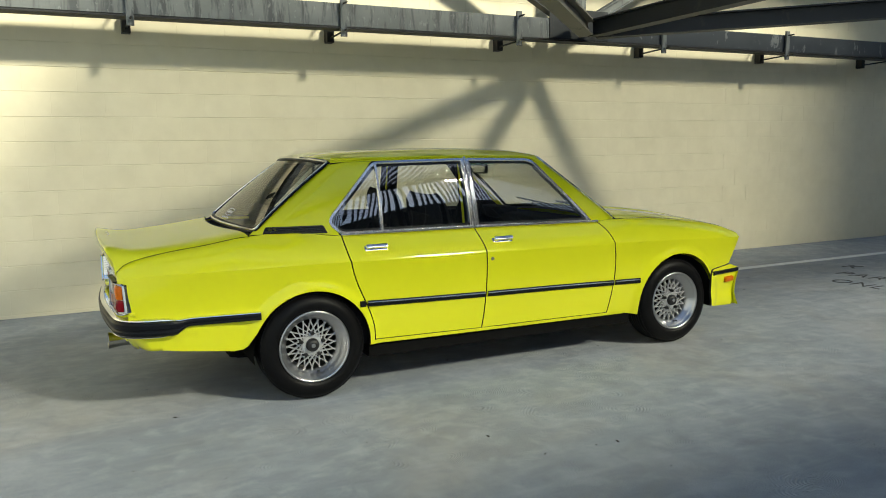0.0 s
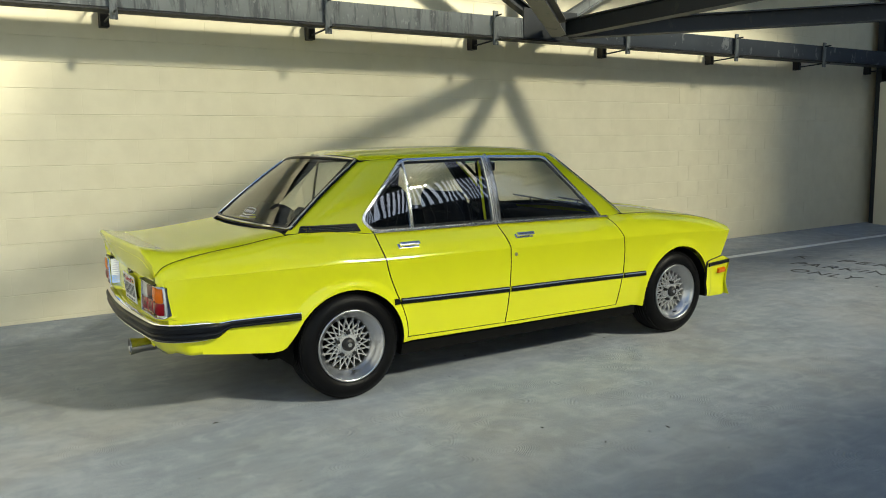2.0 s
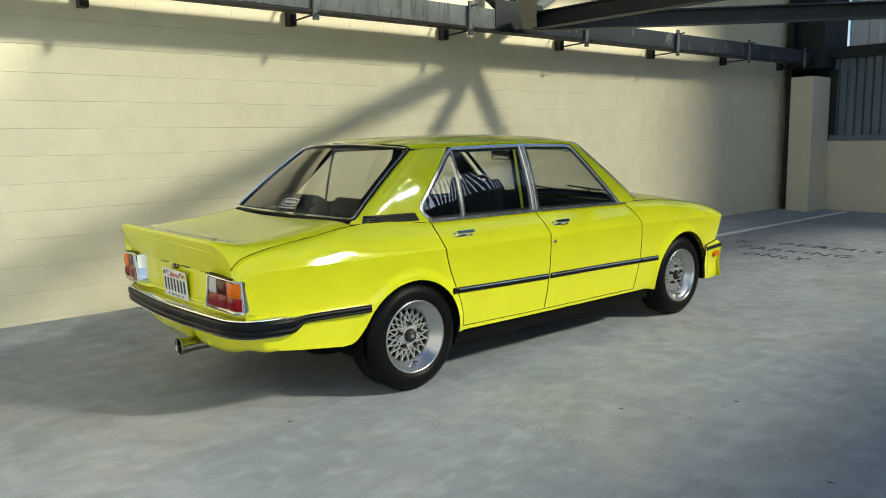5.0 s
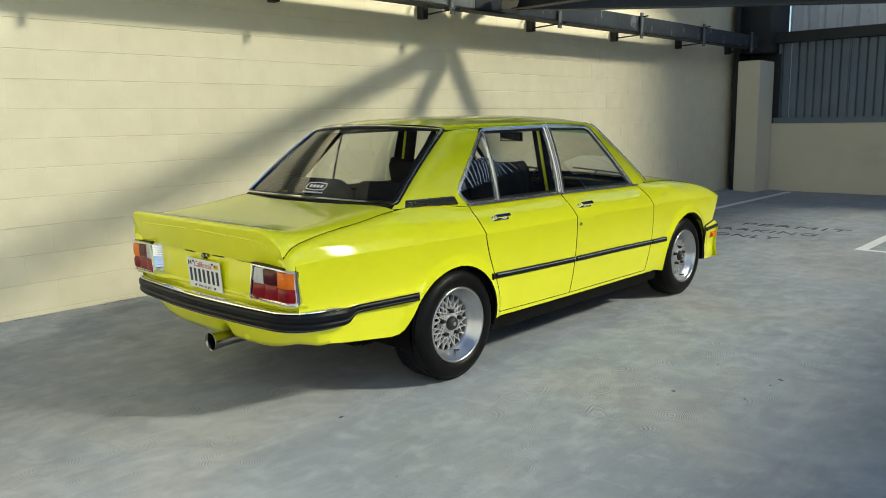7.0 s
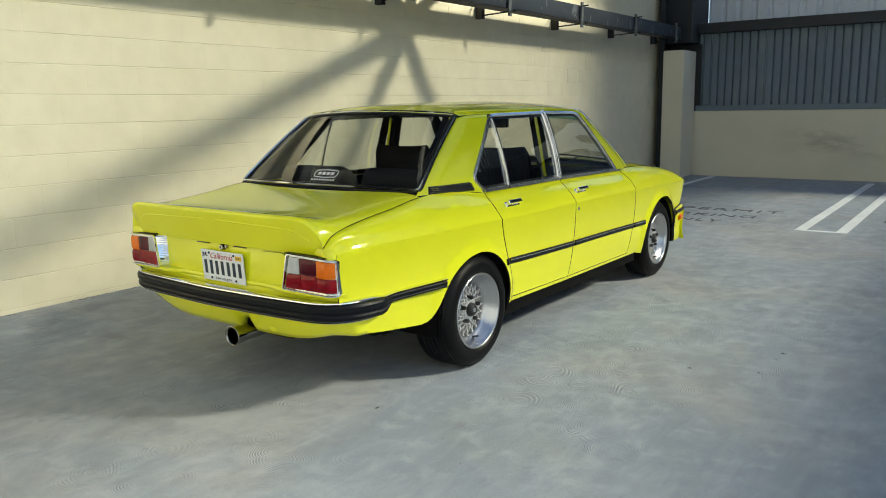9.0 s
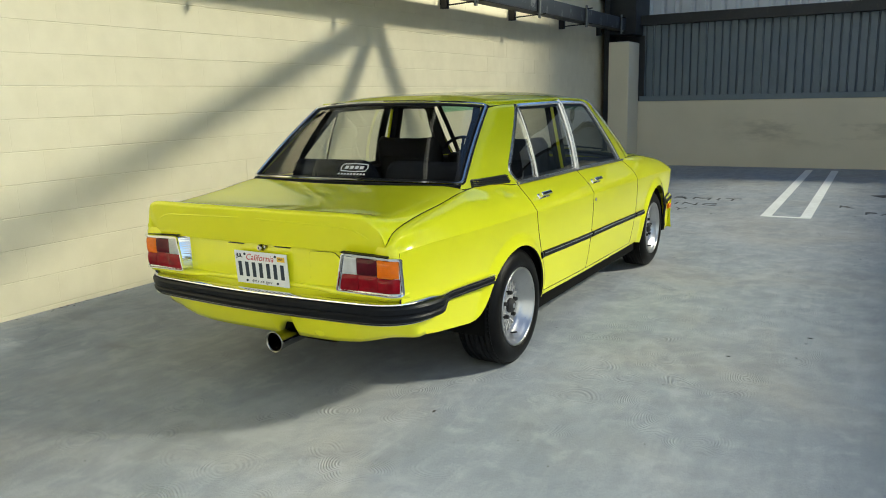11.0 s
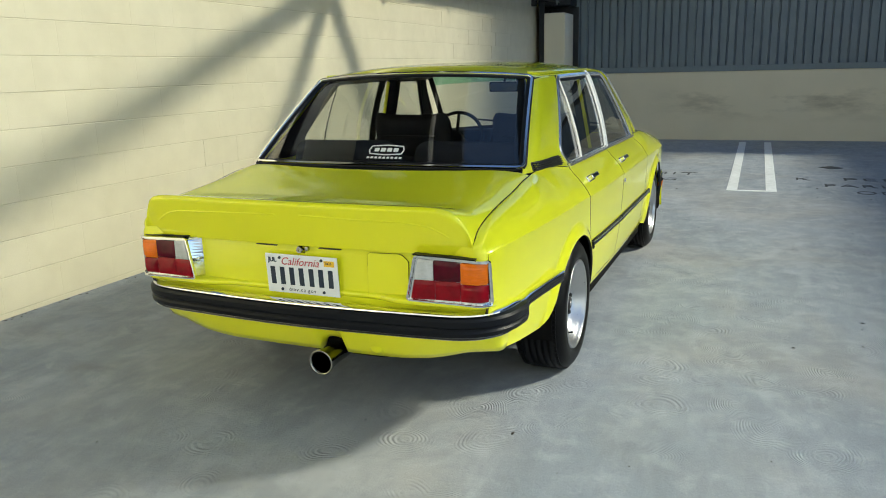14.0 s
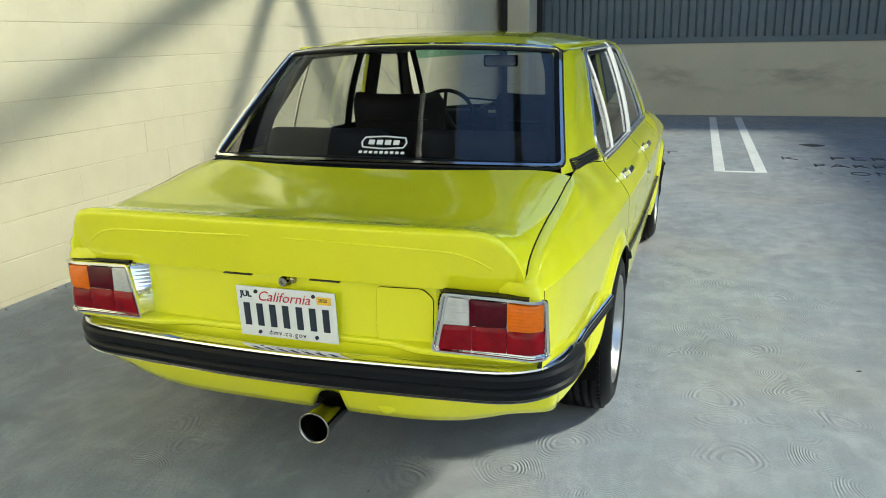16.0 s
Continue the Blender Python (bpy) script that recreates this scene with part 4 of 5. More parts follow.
for s in (-1, 1):
    edge = [(x, s * (edge_y(x) - 0.0005), edge_z(x) + 0.0005) for x in np.linspace(-0.975, -0.33, 60)]
    part("lid_gap", tube(edge, 0.0024, 6), UNDER, car)
    # rounded corner between the wing, the lip of the lid and the lamp
    rows = []
    low_z, top_z = crease(-0.9565), edge_z(-0.9565)
    for v in np.linspace(0.95, 1.985, 14):
        p = Vector(body(-0.9565, v))
        row = []
        for q in np.linspace(0, math.pi / 2, 12):
            x = p.x - 0.031 * math.sin(q)
            y = p.y - max(0.0, p.y - 0.684) * (1 - math.cos(q))
            k = (edge_z(x) - low_z) / (top_z - low_z) if p.z > low_z else 1.0
            row.append((x, s * y, low_z + (p.z - low_z) * k))
        row.append((row[-1][0] + 0.01, s * 0.62, row[-1][2]))
        rows.append(row)
    part("tail_corner", grid(rows), PAINT, car, smooth=True)
for s in (-1, 1):
    groove = rounded([(1.34, s * 0.075), (1.38, s * 0.60), (1.41, s * 0.78), (1.62, s * 0.885)], [0, 0.3, 0.12, 0], 8, False)
    ring = dense(groove, 0.03, False)
    pts = [Vector(lid(a, b)) for a, b in ring]
    part("pressed_line", sweep(pts, [(-0.0045, -0.0015), (-0.001, 0.0022), (0.001, 0.0022), (0.0045, -0.0015)], (-1, 0, 0.35)), PAINT, boot)

# bonnet, scuttle and nose
bonnet_mid = pchip([2.1, 2.4, 2.75, 3.1, 3.27], [0.950, 0.936, 0.898, 0.832, 0.768])


def bonnet(a, b):
    x0 = 2.16 + 0.11 * (1 - b * b)
    x1 = 3.242 + 0.02 * (1 - b * b)
    x = x0 + (x1 - x0) * a
    w = edge_y(min(x, 3.27)) - 0.005
    z = edge_z(min(x, 3.27)) + 0.002 + (bonnet_mid(x) - edge_z(min(x, 3.27))) * (1 - abs(b) ** 4)
    z += 0.012 * (1 - smooth(0.36, 0.44, abs(b))) * smooth(0.02, 0.1, a) * (1 - smooth(0.8, 1.0, a))
    return (x, b * w, z)


skin("bonnet", [(0, -1), (1, -1), (1, 1), (0, 1)], bonnet, PAINT, car, 0.05, 0.012, (2.6, 0, 0.5))
part("scuttle", grid([[(2.05 + 0.24 * k / 3 + (0.1 * (1 - b * b)) - 0.02, b * (0.72 - 0.01 * k), 0.892 + 0.03 * (1 - b * b) + 0.004 * k) for b in np.linspace(-1, 1, 15)] for k in range(4)]), BLACK, car)
part("nose_panel", grid([[(3.236 - 0.096 * k / 5 + 0.025 * (1 - b * b), b * 0.765, 0.742 - 0.222 * k / 5) for b in np.linspace(-1, 1, 15)] for k in range(6)]), PAINT, car, smooth=True)


def wiper(y):
    bm = tube([(2.22, y, 0.93), (2.10, y - 0.10, 0.955), (2.06, y - 0.16, 0.985)], 0.006)
    tube([(2.09, y - 0.36, 0.965), (2.05, y + 0.05, 1.0)], 0.006, bm=bm)
    part("wiper", bm, BLACK, car)


wiper(-0.22)
wiper(0.32)

# front apron with its side ends
apron_side = rounded([(2.965, vz(0.238, 3.1)), (2.948, vz(0.32, 3.1)), (2.935, vz(0.46, 3.1)), (2.955, vz(0.495, 3.1)), (3.14, vz(0.530, 3.1)), (3.235, vz(0.50, 3.1)), (3.205, vz(0.42, 3.1)), (3.190, vz(0.30, 3.1)), (3.225, vz(0.232, 3.1)), (3.19, vz(0.218, 3.1)), (3.0, vz(0.225, 3.1))], 0.012, 3)
for s in (-1, 1):
    ends = skin("apron_end", apron_side, lambda x, v, s=s: (lambda p: (p[0], s * (p[1] + 0.016 + 0.02 * smooth(0.36, 0.22, p[2])), p[2]))(body(x, v)), PAINT, car, 0.03, 0.02)
    strip("apron_strip", [(2.95, vz(0.468, 3.1)), (3.225, vz(0.488, 3.1))], on_body, s, 0.030, 0.026, RUBBER, car, False, 0.0, 0.05)
    lens = strip("side_marker", [(3.09, vz(0.418, 3.1)), (3.165, vz(0.424, 3.1))], on_body, s, 0.040, 0.036, AMBER, car, False, 0.0, 0.05, "amber side marker lens")
rows = []
for k in range(7):
    z = 0.515 - 0.295 * k / 6
    x = pchip([0.22, 0.24, 0.30, 0.42, 0.50, 0.52], [3.23, 3.225, 3.19, 3.205, 3.235, 3.14])(z)
    rows.append([(x + 0.04 * (1 - b * b), b * 0.80, z) for b in np.linspace(-1, 1, 15)])
part("front_apron", grid(rows), PAINT, car, smooth=True)


# ---------------------------------------------------------------- tail of the car
def back_panel(b, z):
    """The panel between the lamps; b is y."""
    return (-0.968 + 0.036 * (abs(b) / 0.73) ** 2.6 + 0.05 * max(0.0, 0.60 - z), b, z)


tail_out = [(-0.715, 0.47), (0.715, 0.47), (0.715, 0.760), (0.66, 0.752), (-0.66, 0.752), (-0.715, 0.760)]
tail = skin("tail_panel", tail_out, back_panel, PAINT, car, 0.05, 0.01, (-0.5, 0, 0.6))
flap = rounded([(-0.437, 0.575), (-0.281, 0.575), (-0.285, 0.728), (-0.412, 0.730), (-0.441, 0.706)], 0.012)
skin("filler_flap", flap, lambda b, z: (back_panel(b, z)[0] - 0.006, b, z), PAINT, tail, 0.03, 0.008, (-0.5, 0, 0.6), edge=0.01)
part("lid_seam", sweep([(back_panel(b, 0.745)[0] - 0.001, b, 0.7475) for b in np.linspace(-0.64, 0.64, 41)], [(-0.004, -0.004), (0.004, -0.004), (0.004, 0.004), (-0.004, 0.004)]), BLACK, car)
seam = [Vector(back_panel(b, z)) + Vector((-0.0045, 0, 0)) for b, z in dense(flap, 0.03)]
part("flap_seam", sweep(seam, [(-0.0007, -0.003), (0.0007, -0.003), (0.0007, 0.001), (-0.0007, 0.001)], (-1, 0, 0), True), UNDER, tail)


def ledge_x(y):
    """The ledge under the lamps stands out as far as they do."""
    lamp = -1.001 + 0.012 * smooth(0.42, 0.68, abs(y)) + 0.075 * max(0.0, (abs(y) - 0.690) / 0.052) ** 2
    return -0.973 + (lamp + 0.973) * smooth(0.30, 0.42, abs(y))


ledge = [(0.06, 0.583), (0.012, 0.581), (0.002, 0.578), (-0.001, 0.572), (0.0, 0.562), (0.008, 0.556), (0.06, 0.550)]
part("tail_ledge", grid([[(ledge_x(y) + d, y, z) for y in np.linspace(-0.742, 0.742, 81)] for d, z in ledge]), PAINT, tail, smooth=True)
for s in (-1, 1):
    brow = [(0.05, 0.7425), (0.006, 0.7430), (0.003, 0.748), (0.006, 0.756), (0.016, 0.762), (0.06, 0.766)]
    part("lamp_brow", grid([[(max(ledge_x(y), -0.958) + d, s * y, z) for y in np.linspace(0.645, 0.736, 20)] for d, z in brow]), PAINT, tail, smooth=True)
lock = lathe([(0.0, -0.016), (0.005, -0.016), (0.006, -0.020), (0.012, -0.020), (0.014, -0.016), (0.015, 0.0), (0.019, 0.004)], 18, "x", (-0.970, -0.014, 0.724))
part("boot_lock", lock, SMOKED, car, "chrome boot lock")
for y in (-0.134, 0.136):
    part("lid_grip", boxed(-0.977, -0.962, y - 0.045, y + 0.045, 0.7310, 0.7345, 0.001), BLACK, car)
part("key_cover", boxed(-0.984, -0.968, -0.048, -0.034, 0.720, 0.736, 0.004), SMOKED, car)


def tail_lamp(s):
    """A chrome framed lamp with six lens fields; its inner edge slants and has a deep polished flank."""
    lamp_x = lambda y: -1.003 + 0.014 * smooth(0.42, 0.68, abs(y)) + 0.050 * max(0.0, (abs(y) - 0.695) / 0.053) ** 2
    corners = [(0.744, 0.573), (0.738, 0.730), (0.484, 0.740), (0.452, 0.581)]
    slope = (corners[2][0] - corners[3][0]) / (corners[2][1] - corners[3][1])
    inner = lambda z: corners[3][0] + slope * (z - corners[3][1])
    upper = lambda y: 0.741 - 0.010 * (y - 0.484) / 0.254
    out = rounded(corners, 0.010, 4)
    shape = lambda y, z: (lamp_x(y), s * y, z)
    body_l = skin("tail_lamp", out, shape, CHROME, car, 0.015, 0.045, (-0.5, 0, 0.65), "chrome framed tail lamp with red, amber and clear lenses", 0.02)
    lens_bot, midz = 0.586, 0.655

    def field(name, y0, y1, z0, z1, mat, slant=False, dome=0.004):
        tops = [z1 or upper(y) - 0.013 for y in (y0, y1)]
        q = [(y1, z0), (y1, tops[1]), (inner(tops[0]) + 0.014 if slant else y0, tops[0]), (inner(z0) + 0.014 if slant else y0, z0)]
        my, mz = (y0 + y1) / 2, (z0 + tops[0]) / 2
        hy, hz = (y1 - y0) / 2, (tops[0] - z0) / 2
        swell = lambda y, z: dome * max(0.0, 1 - ((y - my) / hy) ** 4) * max(0.0, 1 - ((z - mz) / hz) ** 4)
        ob = skin(name, rounded(q, 0.003, 3), lambda y, z: (lamp_x(y) - 0.005 - swell(y, z), s * y, z), mat, body_l, 0.009, 0.010, (-0.5, 0, 0.65))
        for k in range(1, int((tops[0] - z0) / 0.009) if mat in (AMBER, CLEAR) else 0):
            z = z0 + 0.009 * k
            ya = inner(z) + 0.018 if slant else y0 + 0.004
            part("rib", sweep([(lamp_x(y) - 0.0046 - swell(y, z), s * y, z) for y in np.linspace(ya, y1 - 0.004, 12)], [(-0.0016, -0.001), (0.0, 0.0012), (0.0016, -0.001)], (-1, 0, 0)), mat, ob)

    field("clear_lens", 0.450, 0.5480, midz, None, CLEAR, True)
    field("red_lens", 0.5495, 0.6440, midz, None, REDDEEP)
    field("amber_lens", 0.6455, 0.7330, midz - 0.007, None, AMBER, False, 0.007)
    field("red_lens", 0.436, 0.5540, lens_bot, midz - 0.0015, RED, True)
    field("red_lens", 0.5555, 0.6440, lens_bot, midz - 0.0015, RED)
    field("red_lens", 0.6455, 0.7350, lens_bot, midz - 0.0085, RED, False, 0.007)
    rim_path = dense(rounded(corners, 0.012, 4), 0.012)
    part("bezel", sweep([(lamp_x(y) - 0.002, s * y, z) for y, z in rim_path], flatbar(0.007, 0.011), (-1, 0, 0), True), CHROME, body_l)
    flank = [[(lamp_x(y) + d, s * (y - 0.022 * e if y > 0.6 else y + (0.446 - y) * e if y < 0.5 else y), z) for y, z in rim_path] for d, e in ((-0.001, 0.0), (0.046, 1.0))]
    part("flank", grid(flank, False, True), CHROME, body_l, "polished side of the lamp")
    part("lamp_seal", sweep([(lamp_x(y) + 0.004, s * y, upper(y) + 0.0065) for y in np.linspace(0.482, 0.70, 30)], [(-0.004, -0.002), (0.025, -0.002), (0.025, 0.002), (-0.004, 0.002)]), RUBBER, body_l)


tail_lamp(-1)
tail_lamp(1)

# number plate
plate = part("number_plate", boxed(-0.002, 0.002, -0.1525, 0.1525, -0.076, 0.076, 0.0015), PLATE, car, "white number plate with dark blue characters")
plate.matrix_local = Matrix.Translation((-0.986, -0.019, 0.629)) @ Matrix.Rotation(radians(-4), 4, "Y")
face = Matrix.Translation((-0.003, 0, 0)) @ Matrix.Rotation(radians(-90), 4, "Z") @ Matrix.Rotation(radians(90), 4, "X")
lettering("plate_script", "California", 0.042, face @ Matrix.Translation((-0.088, 0.036, 0)), SCRIPT, plate, "", 0.0004, 0.35)
lettering("plate_month", "JUL", 0.024, face @ Matrix.Translation((-0.140, 0.045, 0)), NAVY, plate, "", 0.0004, 0, 1.0, 0.001)
lettering("plate_footer", "dmv.ca.gov", 0.021, face @ Matrix.Translation((-0.062, -0.067, 0)), NAVY, plate, "", 0.0004, 0, 1.25)
part("plate_sticker", boxed(-0.0036, -0.002, -0.140, -0.098, 0.040, 0.062), YELLOW, plate)
lettering("sticker_year", "2020", 0.014, face @ Matrix.Translation((0.102, 0.048, 0.001)), NAVY, plate, "", 0.0004)
for k in range(7):
    y = 0.124 - 0.0405 * k - (0.002 if k > 3 else 0)
    part("character_bar", boxed(-0.0034, -0.002, y - 0.010, y + 0.010, -0.043, 0.026, 0.0004), NAVY, plate)
for y, z in ((0.09, 0.062), (-0.088, 0.062), (0.09, -0.062), (-0.088, -0.062)):
    part("plate_bolt", lathe([(0, -0.004), (0.005, -0.004), (0.006, 0.0)], 10, "x", (-0.002, y, z)), NAVY, plate)

# rear bumper: black rubber face, bright upper blade, wrapped round the corners
BUMP = rounded([(-0.29, -0.813), (-0.60, -0.777), (-0.962, -0.745), (-0.996, -0.40), (-1.018, 0.0), (-0.996, 0.40), (-0.962, 0.745), (-0.60, 0.777), (-0.29, 0.813)], [0, 0.1, 0.20, 0.2, 0.2, 0.2, 0.20, 0.1, 0], 9, False)
ring = dense(BUMP, 0.025, False)
path = [(x, y, 0.502 + 0.012 * (1 - smooth(-0.64, -0.74, x))) for x, y in ring]
rub = [(-0.006, -0.052), (0.028, -0.052), (0.039, -0.045), (0.042, -0.030), (0.037, -0.023), (0.037, -0.016), (0.043, -0.008), (0.044, 0.012), (0.038, 0.022), (0.026, 0.027), (-0.006, 0.027)]
sizes = []
for x, y, z in path:
    k = smooth(-0.66, -0.74, x)
    sizes.append((-(0.45 + 0.55 * k), 0.46 + 0.54 * k))
bumper = part("rear_bumper", sweep(path, rub, (0, 0, 1), False, sizes), RUBBER, car, "black rubber faced rear bumper with a chrome blade", smooth="edges")
blade = [(-0.040, 0.016), (0.028, 0.026), (0.034, 0.029), (0.033, 0.034), (0.024, 0.039), (0.008, 0.041), (-0.012, 0.037), (-0.028, 0.030), (-0.040, 0.023)]
bsz = [(-0.64 - 0.36 * smooth(-0.80, -0.97, x), 0.56 + 0.44 * smooth(-0.66, -0.80, x)) for x, y, z in path]
part("chrome_blade", sweep(path, blade, (0, 0, 1), False, bsz), CHROME, bumper, "bright chrome upper blade", smooth="edges")
under = [(-0.01, -0.058), (0.030, -0.058), (0.034, -0.055), (0.030, -0.051), (-0.01, -0.051)]
rear_only = [(p, q) for p, q in zip(path, bsz) if p[0] < -0.735]
part("lower_bead", sweep([p for p, _ in rear_only], under, (0, 0, 1), False, [q for _, q in rear_only]), CHROME, bumper)
part("shelf", grid([[(-0.952 - 0.09 * t + 0.05 * (abs(b) ** 3), b * 0.62, 0.526 - 0.010 * t) for b in np.linspace(-1, 1, 25)] for t in np.linspace(0, 1, 5)]), PAINT, car, smooth=True)

# valance below the bumper, wrapped round to the rear wings
foot = pchip([0.0, 0.35, 0.50, 0.58, 0.66, 0.72, 0.76], [0.315, 0.318, 0.330, 0.347, 0.366, 0.370, 0.368])


def valance(a, b):
    q = b * math.pi / 2
    w = abs(math.sin(q)) ** 0.62
    x = -0.785 - 0.205 * max(0.0, math.cos(q)) ** 0.45
    zb = foot(0.764 * w) + 0.058 * max(0.0, 1 - (abs(0.764 * math.copysign(w, q) + 0.104) / 0.056) ** 3) ** 0.6
    z = 0.52 + (zb - 0.52) * a
    return (x + 0.075 * a * a * max(0.0, math.cos(q)) ** 0.45, math.copysign(w, q) * (side_at(-0.80, z) + 0.0012), z)


rows = [[valance(a, math.copysign(abs(b) ** 1.6, b)) for b in np.linspace(-1, 1, 141)] for a in np.linspace(0, 1, 9)]
rows.append([(p[0] + 0.03, p[1] * 0.97, p[2] + 0.006) for p in rows[-1]])
part("rear_valance", grid(rows), PAINT, car, smooth=True)
dome = lathe([(0.0, -0.010), (0.022, -0.008), (0.030, -0.003), (0.033, 0.004)], 24, "x", (-0.934, -0.285, 0.365))
part("tow_cover", dome, PAINT, car, smooth=True)
pipe = lathe([(0.036, 0.20), (0.038, 0.04), (0.046, -0.02), (0.0485, -0.028), (0.0485, -0.032), (0.044, -0.032), (0.042, -0.02), (0.034, 0.04), (0.031, 0.15)], 28, "x", (-0.992, -0.097, 0.305))
part("exhaust_tip", pipe, SMOKED, car, "smoked chrome exhaust tailpipe", smooth=True)
part("pipe_recess", boxed(-0.88, -0.78, -0.20, 0.00, 0.33, 0.45), UNDER, car)
part("silencer", boxed(-0.80, -0.40, -0.28, 0.10, 0.25, 0.36, 0.04), UNDER, car)


# ---------------------------------------------------------------- wheels
def wheel(x, s, width, hub_y, recess, r_out=0.302):
    """Cross spoke alloy wheel. s: -1 right side, 1 left side."""
    outer = hub_y + recess
    h = holder("wheel", (x, 0, AXLE))
    h.parent = car
    tagged(h, "silver cross spoke alloy wheel with a wide black tyre")
    Y = lambda y: s * y
    w = width
    o = outer
    sec = [(0.200, o - 0.012), (0.206, o - 0.004), (0.225, o + 0.004), (0.255, o + 0.002), (0.277, o - 0.010), (0.291, o - 0.026), (0.298, o - 0.040)]
    tread = []
    g = 5
    t0, t1 = o - 0.042, o - w + 0.042
    for k in range(g):
        a, b = t0 + (t1 - t0) * k / g, t0 + (t1 - t0) * (k + 1) / g
        tread += [(r_out, a), (r_out, b + 0.007), (r_out - 0.007, b + 0.005), (r_out - 0.007, b + 0.001)]
    sec += tread + [(0.298, o - w + 0.040), (0.280, o - w + 0.012), (0.225, o - w - 0.002), (0.200, o - w + 0.012)]
    bm = lathe([(r, Y(a)) for r, a in sec], 64)
    for f in bm.faces:
        f.smooth = True
    for k in range(84):
        a = 2 * math.pi * k / 84
        m = Matrix.Rotation(-a, 4, "Y")
        for (p, q) in ((o - 0.050, o - 0.028), (o - w + 0.028, o - w + 0.050)):
            lo, hi = sorted((Y(p), Y(q)))
            box(bm, r_out - 0.012, r_out - 0.0035, lo, hi, -0.0075, 0.0075, 0.0, m)
    part("tyre", bm, TYRE, h, "black low profile tyre")
    rim = [(0.199, o - 0.006), (0.203, o - 0.010), (0.203, o - 0.002), (0.196, o + 0.001), (0.190, o - 0.004), (0.187, o - 0.016), (0.181, o - 0.022), (0.170, hub_y + 0.022), (0.157, hub_y + 0.004), (0.146, hub_y - 0.006), (0.143, hub_y - 0.10), (0.185, o - w + 0.01), (0.20, o - w + 0.012)]
    part("rim", lathe([(r, Y(a)) for r, a in rim], 64), POLISHED, h, "polished dished rim", smooth=True)
    part("brake_disc", lathe([(0.0, Y(hub_y - 0.075)), (0.135, Y(hub_y - 0.075)), (0.135, Y(hub_y - 0.09)), (0.0, Y(hub_y - 0.09))], 40), UNDER, h)
    lattice = bmesh.new()
    n = 20
    for k in range(n):
        for turn_ in (-1, 1):
            a0 = 2 * math.pi * k / n
            path = []
            for j in range(9):
                t = j / 8
                a1 = a0 + turn_ * radians(56)
                dish = 0.012 * (1 - t) ** 2 - 0.006 * t
                px = (1 - t) * 0.048 * math.cos(a0) + t * 0.149 * math.cos(a1)
                pz = (1 - t) * 0.048 * math.sin(a0) + t * 0.149 * math.sin(a1)
                path.append(Vector((px, Y(hub_y - 0.004 + dish), pz)))
            sweep(path, [(-0.0030, -0.012), (0.0030, -0.012), (0.0023, 0.002), (-0.0023, 0.002)], (0, s, 0), bm=lattice)
    part("spokes", lattice, ALLOY, h, "silver cross spoke lattice")
    part("hub", lathe([(0.0, Y(hub_y + 0.010)), (0.046, Y(hub_y + 0.010)), (0.052, Y(hub_y + 0.002)), (0.052, Y(hub_y - 0.03))], 32), ALLOY, h)
    part("hub_cap", lathe([(0.0, Y(hub_y + 0.036)), (0.020, Y(hub_y + 0.036)), (0.030, Y(hub_y + 0.032)), (0.037, Y(hub_y + 0.022)), (0.039, Y(hub_y + 0.006))], 24), BLACK, h, "black hub cap")
    part("cap_badge", lathe([(0.0, Y(hub_y + 0.0385)), (0.010, Y(hub_y + 0.0385)), (0.012, Y(hub_y + 0.036))], 20), POLISHED, h)
    for k in range(5):
        a = 2 * math.pi * k / 5 + 0.3
        c = (0.066 * math.cos(a), 0, 0.066 * math.sin(a))
        part("wheel_nut", lathe([(0.0, Y(hub_y + 0.026)), (0.008, Y(hub_y + 0.026)), (0.011, Y(hub_y + 0.020)), (0.012, Y(hub_y - 0.004)), (0.015, Y(hub_y - 0.006))], 6, "y", c), BLACK, h)
    a = radians(-80)
    part("valve", tube([(0.160 * math.cos(a), Y(hub_y + 0.0), 0.160 * math.sin(a)), (0.150 * math.cos(a), Y(hub_y + 0.040), 0.150 * math.sin(a))], 0.0045), BLACK, h)


for s in (-1, 1):
    wheel(0.0, s, 0.225, 0.758, 0.066)
    wheel(WHEELBASE - 0.012, s, 0.205, 0.752, 0.052)
    for cx, r in ((0.0, 0.333), (WHEELBASE, 0.343)):
        rows = [[(cx + r * math.cos(a), s * y, 0.29 + r * math.sin(a)) for y in (0.45, 0.60, 0.70, 0.79)] for a in np.linspace(radians(-10), radians(190), 25)]
        part("wheel_arch", grid(rows), UNDER, car, smooth=True)
        part("arch_wall", grid([[(cx - 0.36, s * 0.46, z), (cx + 0.36, s * 0.46, z)] for z in (0.2, 0.65)]), UNDER, car)

# underside
part("floor_pan", boxed(0.34, 2.25, -0.76, 0.76, 0.185, 0.262, 0.01), UNDER, car)
part("floor_pan", boxed(-0.40, 3.1, -0.45, 0.45, 0.20, 0.30, 0.02), UNDER, car)
part("bulkhead", boxed(2.10, 2.16, -0.74, 0.74, 0.25, 0.885), UNDER, car)
part("boot_wall", boxed(-0.06, -0.02, -0.66, 0.66, 0.25, 0.86), UNDER, car)
part("boot_floor", boxed(-0.84, -0.05, -0.60, 0.60, 0.40, 0.43), UNDER, car)

# ---------------------------------------------------------------- cabin
part("parcel_shelf", boxed(-0.33, 0.02, -0.63, 0.63, 0.885, 0.918, 0.01), TRIM_IN, car)
